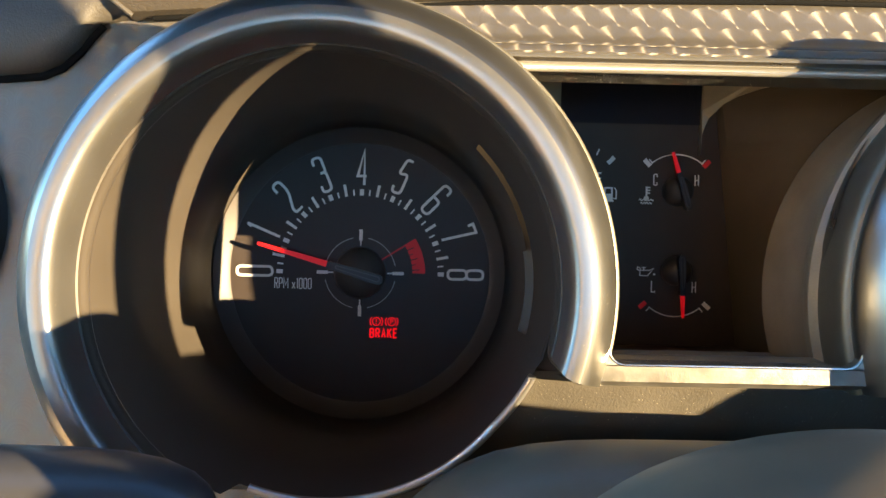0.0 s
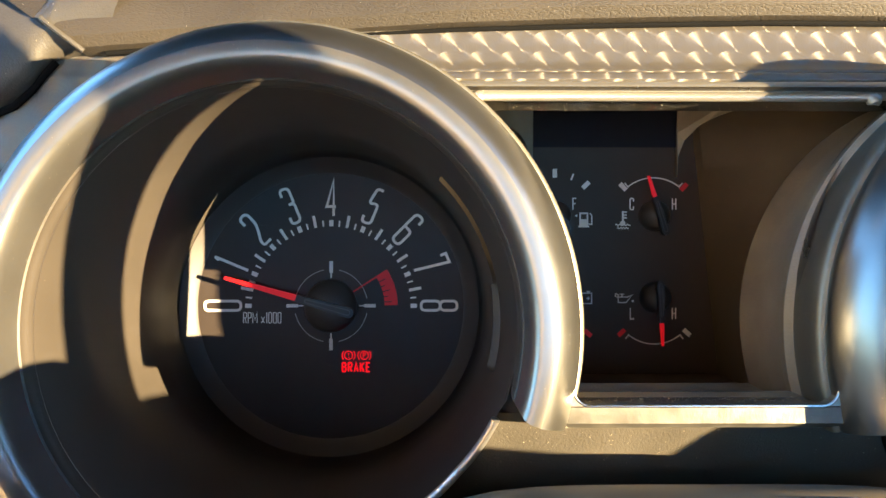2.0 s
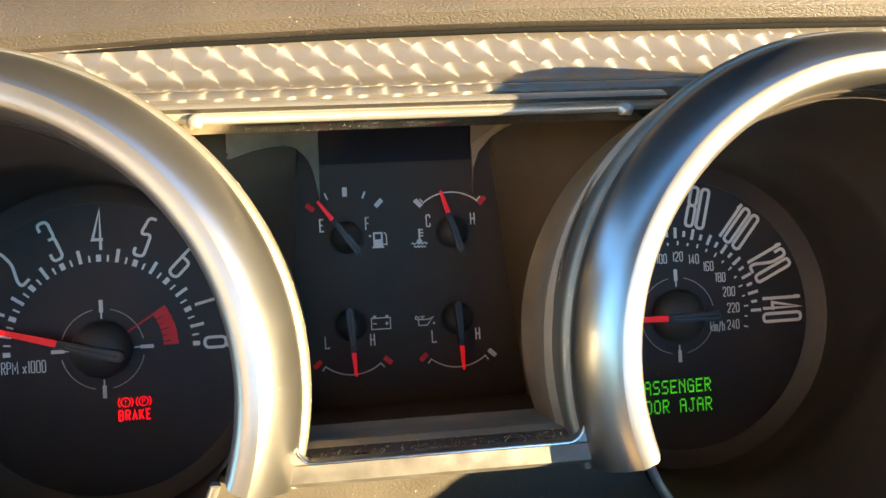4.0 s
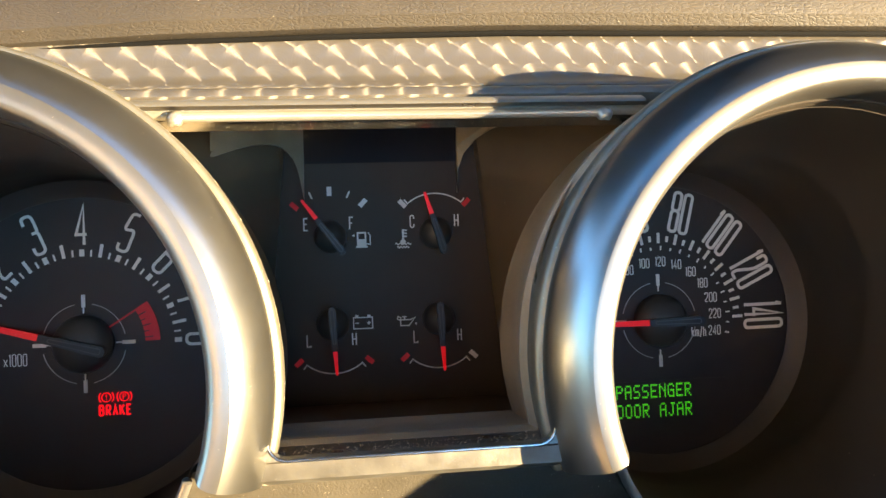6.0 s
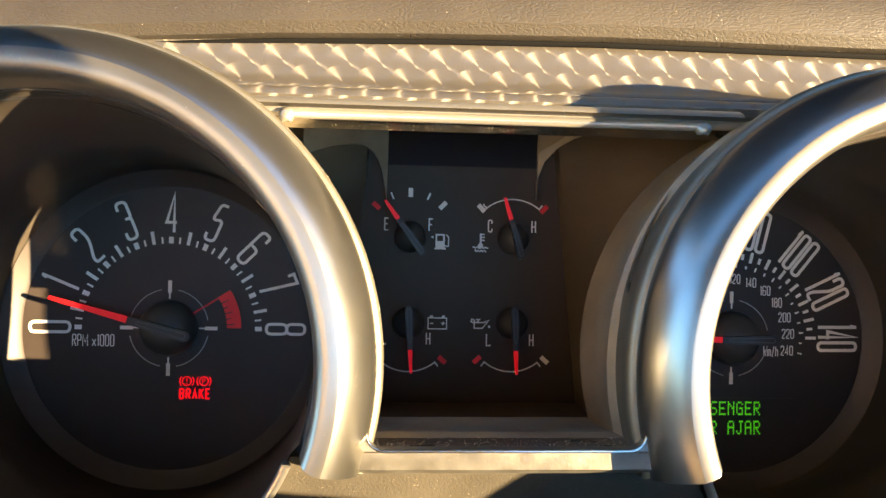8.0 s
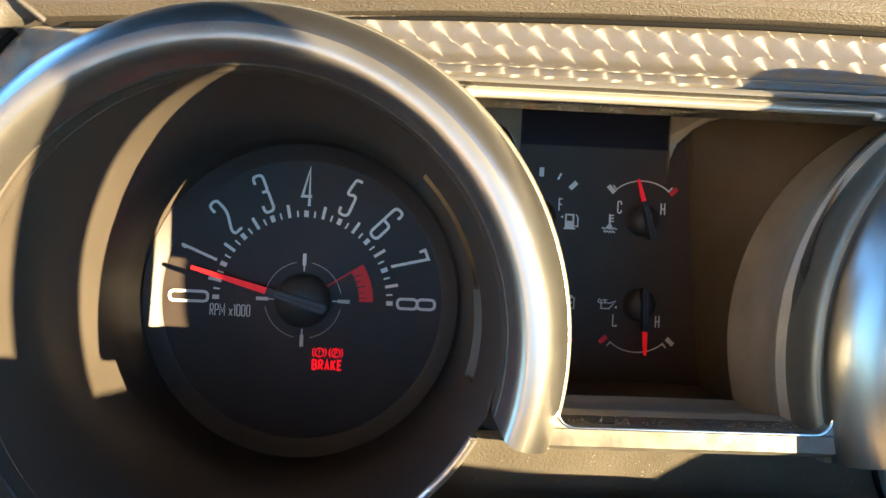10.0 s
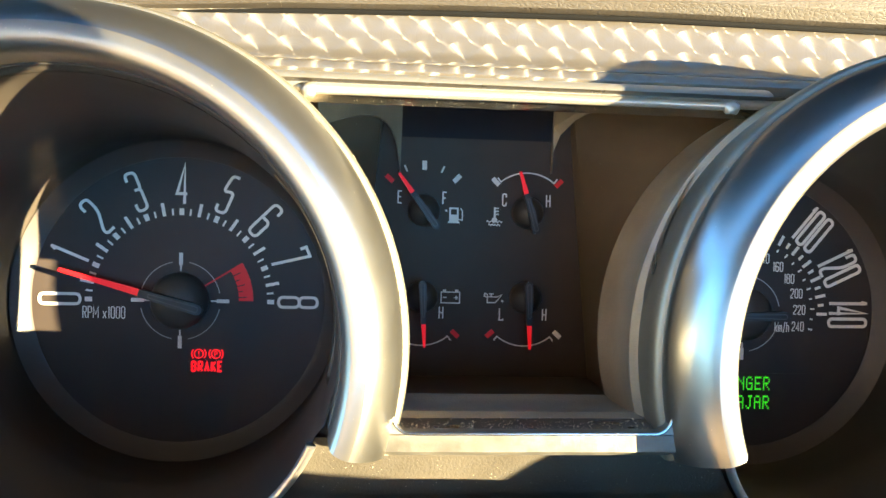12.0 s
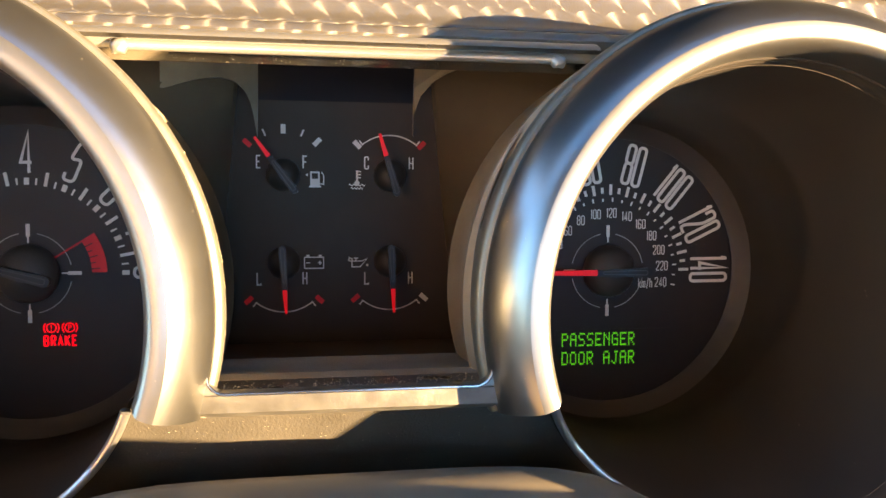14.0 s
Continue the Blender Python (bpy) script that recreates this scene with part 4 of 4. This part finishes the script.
grains("dust_specks", lower, 260, on_fascia, (0.00004, 0.00006, 0.00008, 0.00013), "fine pale dust grains")
grains("lower_dust", lower, 60, under_fascia, (0.00005, 0.00008, 0.00012), "sparse pale dust grains")

# ---- steering column ----
shroud = thing("steering_column_shroud", "dark rounded plastic steering column shroud below the gauges", "steering column", (0, 0, 0))
bm = bmesh.new()
rows = []
for y, zt, w in ((-0.055, -0.060, 0.110), (-0.075, -0.050, 0.104), (-0.10, -0.038, 0.098), (-0.112, -0.0322, 0.095), (-0.119, -0.0308, 0.093), (-0.126, -0.0318, 0.090), (-0.133, -0.0370, 0.088), (-0.137, -0.05, 0.086), (-0.137, -0.12, 0.082)):
    rows.append([(0.103 + 1.12 * w * math.sin(radians(a)), y, zt - 0.004 - 0.070 * abs(math.sin(radians(a))) ** 5) for a in [-88 + 176 * k / 32 for k in range(33)]])
grid(bm, rows)
part("shroud_shell", bm, SHELL, shroud)
bm = bmesh.new()
rows = []
for y, q in ((-0.180, 0.45), (-0.184, 0.74), (-0.189, 0.90), (-0.195, 0.99), (-0.201, 1.0), (-0.209, 0.95), (-0.217, 0.84), (-0.224, 0.66), (-0.228, 0.4), (-0.229, 0.02)):
    rows.append([(0.0897 + 0.0462 * q * math.cos(radians(a)), y, -0.0381 + 0.0243 * q * math.sin(radians(a))) for a in range(-60, 241, 6)])
grid(bm, rows)
part("column_cap", bm, SHELL, shroud, "smooth rounded column cap")

stalk = thing("turn_signal_stalk", "dark smooth column stalk with a thick rounded grip", "control stalk", (0, 0, 0))
bm = bmesh.new()
rows = []
for x, r in ((-0.0130, 0.0005), (-0.0136, 0.0034), (-0.0156, 0.0064), (-0.0192, 0.0091), (-0.0245, 0.0112), (-0.0325, 0.0126), (-0.043, 0.0132), (-0.06, 0.0134), (-0.10, 0.0130), (-0.103, 0.010), (-0.104, 0.0005)):
    rows.append([(x, -0.150 + r * math.cos(2 * math.pi * k / 24), -0.0440 + r * math.sin(2 * math.pi * k / 24)) for k in range(24)])
grid(bm, rows, True)
part("grip", bm, GLOSS, stalk, "smooth dark grip")
bm = bmesh.new()
tube_along(bm, [(-0.018, -0.150, -0.045), (0.0, -0.148, -0.058), (0.02, -0.145, -0.075), (0.045, -0.14, -0.09)], 0.006, 12)
part("arm", bm, PLASTIC, stalk)

# Unseen lever, added to cast the shadow edges on fascia and tachometer.
lever = thing("shadow_lever", "unseen added lever that casts shadow edges on the fascia", "control stalk", (0, 0, 0))
bm = bmesh.new()
rows = []
for x, r in ((0.284, 0.0005), (0.2845, 0.015), (0.288, 0.023), (0.296, 0.026), (0.317, 0.027), (0.357, 0.025), (0.372, 0.015), (0.373, 0.0005)):
    rows.append([(x, -0.200 + 0.6 * r * math.cos(2 * math.pi * k / 24), -0.046 + r * math.sin(2 * math.pi * k / 24)) for k in range(24)])
grid(bm, rows, True)
part("grip", bm, GLOSS, lever, "smooth dark grip")
bm = bmesh.new()
rows = [[(x, -0.200 + 0.010 * math.cos(2 * math.pi * k / 16), top - h + h * math.sin(2 * math.pi * k / 16)) for k in range(16)] for x, top, h in ((0.110, -0.0335, 0.003), (0.166, -0.0330, 0.003), (0.176, -0.0336, 0.003), (0.182, -0.0340, 0.018), (0.237, -0.0390, 0.0205), (0.288, -0.0437, 0.0205))]
vs = grid(bm, rows, True)
bm.faces.new(vs[0])
bm.faces.new(vs[-1])
part("arm", bm, PLASTIC, lever)

wheel = thing("steering_wheel", "dark leather steering wheel in front of the gauges", "steering wheel", (0, 0, 0))
WX, WZ, WR = 0.0875, -0.09, 0.2015


def wheel_y(z):
    return -0.283 + 0.14 * z


bm = bmesh.new()
rows = []
for i in range(97):
    a = 2 * math.pi * i / 96
    c, d = Vector((WX + WR * math.cos(a), wheel_y(WZ + WR * math.sin(a)), WZ + WR * math.sin(a))), Vector((math.cos(a), 0.14 * math.sin(a), math.sin(a))).normalized()
    nrm = Vector((0, -1, 0.14)).normalized()
    rows.append([c + 0.0148 * (math.cos(2 * math.pi * k / 14) * d + math.sin(2 * math.pi * k / 14) * nrm) for k in range(14)])
grid(bm, rows, True)
part("rim", bm, WHEEL, wheel, "dark leather rim")
bm = bmesh.new()
rows = []
for q, depth in ((1.0, 0.0), (1.0, -0.018), (0.9, -0.028), (0.5, -0.034), (0.02, -0.035)):
    rows.append([(WX + 0.075 * q * math.copysign(abs(math.cos(2 * math.pi * k / 40)) ** 0.6, math.cos(2 * math.pi * k / 40)), -0.312 + depth, -0.095 + 0.05 * q * math.copysign(abs(math.sin(2 * math.pi * k / 40)) ** 0.6, math.sin(2 * math.pi * k / 40))) for k in range(40)])
grid(bm, rows, True)
part("hub", bm, WHEEL, wheel, "dark padded hub")
for side in (-1, 1):
    bm = bmesh.new()
    rows = []
    for f, zt, zb in ((0.060, -0.050, -0.105), (0.10, -0.0310, -0.090), (0.135, -0.027, -0.080), (0.190, -0.027, -0.080)):
        y = wheel_y(zt)
        rows.append([(WX + side * f, y, zt), (WX + side * f, y - 0.006, zt - 0.003), (WX + side * f, y - 0.008, (zt + zb) / 2), (WX + side * f, y - 0.006, zb + 0.003), (WX + side * f, y, zb), (WX + side * f, y + 0.006, (zt + zb) / 2)])
    vs = grid(bm, rows, True)
    bm.faces.new(vs[0])
    bm.faces.new(vs[-1])
    part("spoke", bm, WHEEL, wheel, "dark wheel spoke")

# ---- cabin shell ----
ground = new("ground", bpy.data.meshes.new("ground"))
bm = bmesh.new()
grid(bm, [[(-400, y, -0.95), (400, y, -0.95)] for y in (-400, 400)])
bm.to_mesh(ground.data)
bm.free()
ground.data.materials.append(ASPHALT)
tagged(ground, "plain grey asphalt ground outside the car", "ground", kind="structure")


def wall(name, label, boxes, mat):
    bm = bmesh.new()
    for b in boxes:
        block(bm, *b)
    ob = finish(name, bm, mat, smooth=False)
    return tagged(ob, label, "car interior", kind="structure")


# Unseen shell; tones and openings are set to steer fill light and reflections.
wall("wall_left", "unseen tan left wall for warm bounce, open above", [(-0.44, -0.40, -1.9, 0.5, -0.9, -0.20), (-0.44, -0.40, -1.9, 0.5, 0.41, 0.44), (-0.44, -0.40, -1.9, -0.80, -0.20, 0.41)], CABIN)
wall("wall_right", "unseen dark right wall with an opening for the sun", [(1.02, 1.06, -1.9, 0.5, -0.9, -0.04), (1.02, 1.06, -1.9, 0.5, 0.36, 0.44), (1.02, 1.06, -0.28, 0.5, -0.04, 0.36)], DARK)
wall("wall_rear", "unseen dark rear wall, open above", [(-0.44, 1.06, -1.95, -1.9, -0.9, 0.25)], DARK)
wall("ceiling", "unseen plain headliner, open to the sky before and behind", [(-0.44, 1.06, -1.05, -0.22, 0.44, 0.48)], HEADLINER)
# Added panel: blocks sky overhead so only a slot mirrors in the rings.
wall("sky_blocker", "unseen dark panel that blocks the sky above the dashboard", [(-0.44, 1.06, -0.06, 0.5, 0.44, 0.48)], DARK)
wall("floor", "dark cabin floor", [(-0.44, 1.06, -1.95, 0.5, -0.93, -0.9)], DARK)
# Raised to ceiling height to shut out the sky ahead.
wall("wall_front", "unseen dark wall that blocks the sky ahead of the dashboard", [(-0.44, 1.06, 0.45, 0.5, -0.9, 0.44)], DARK)
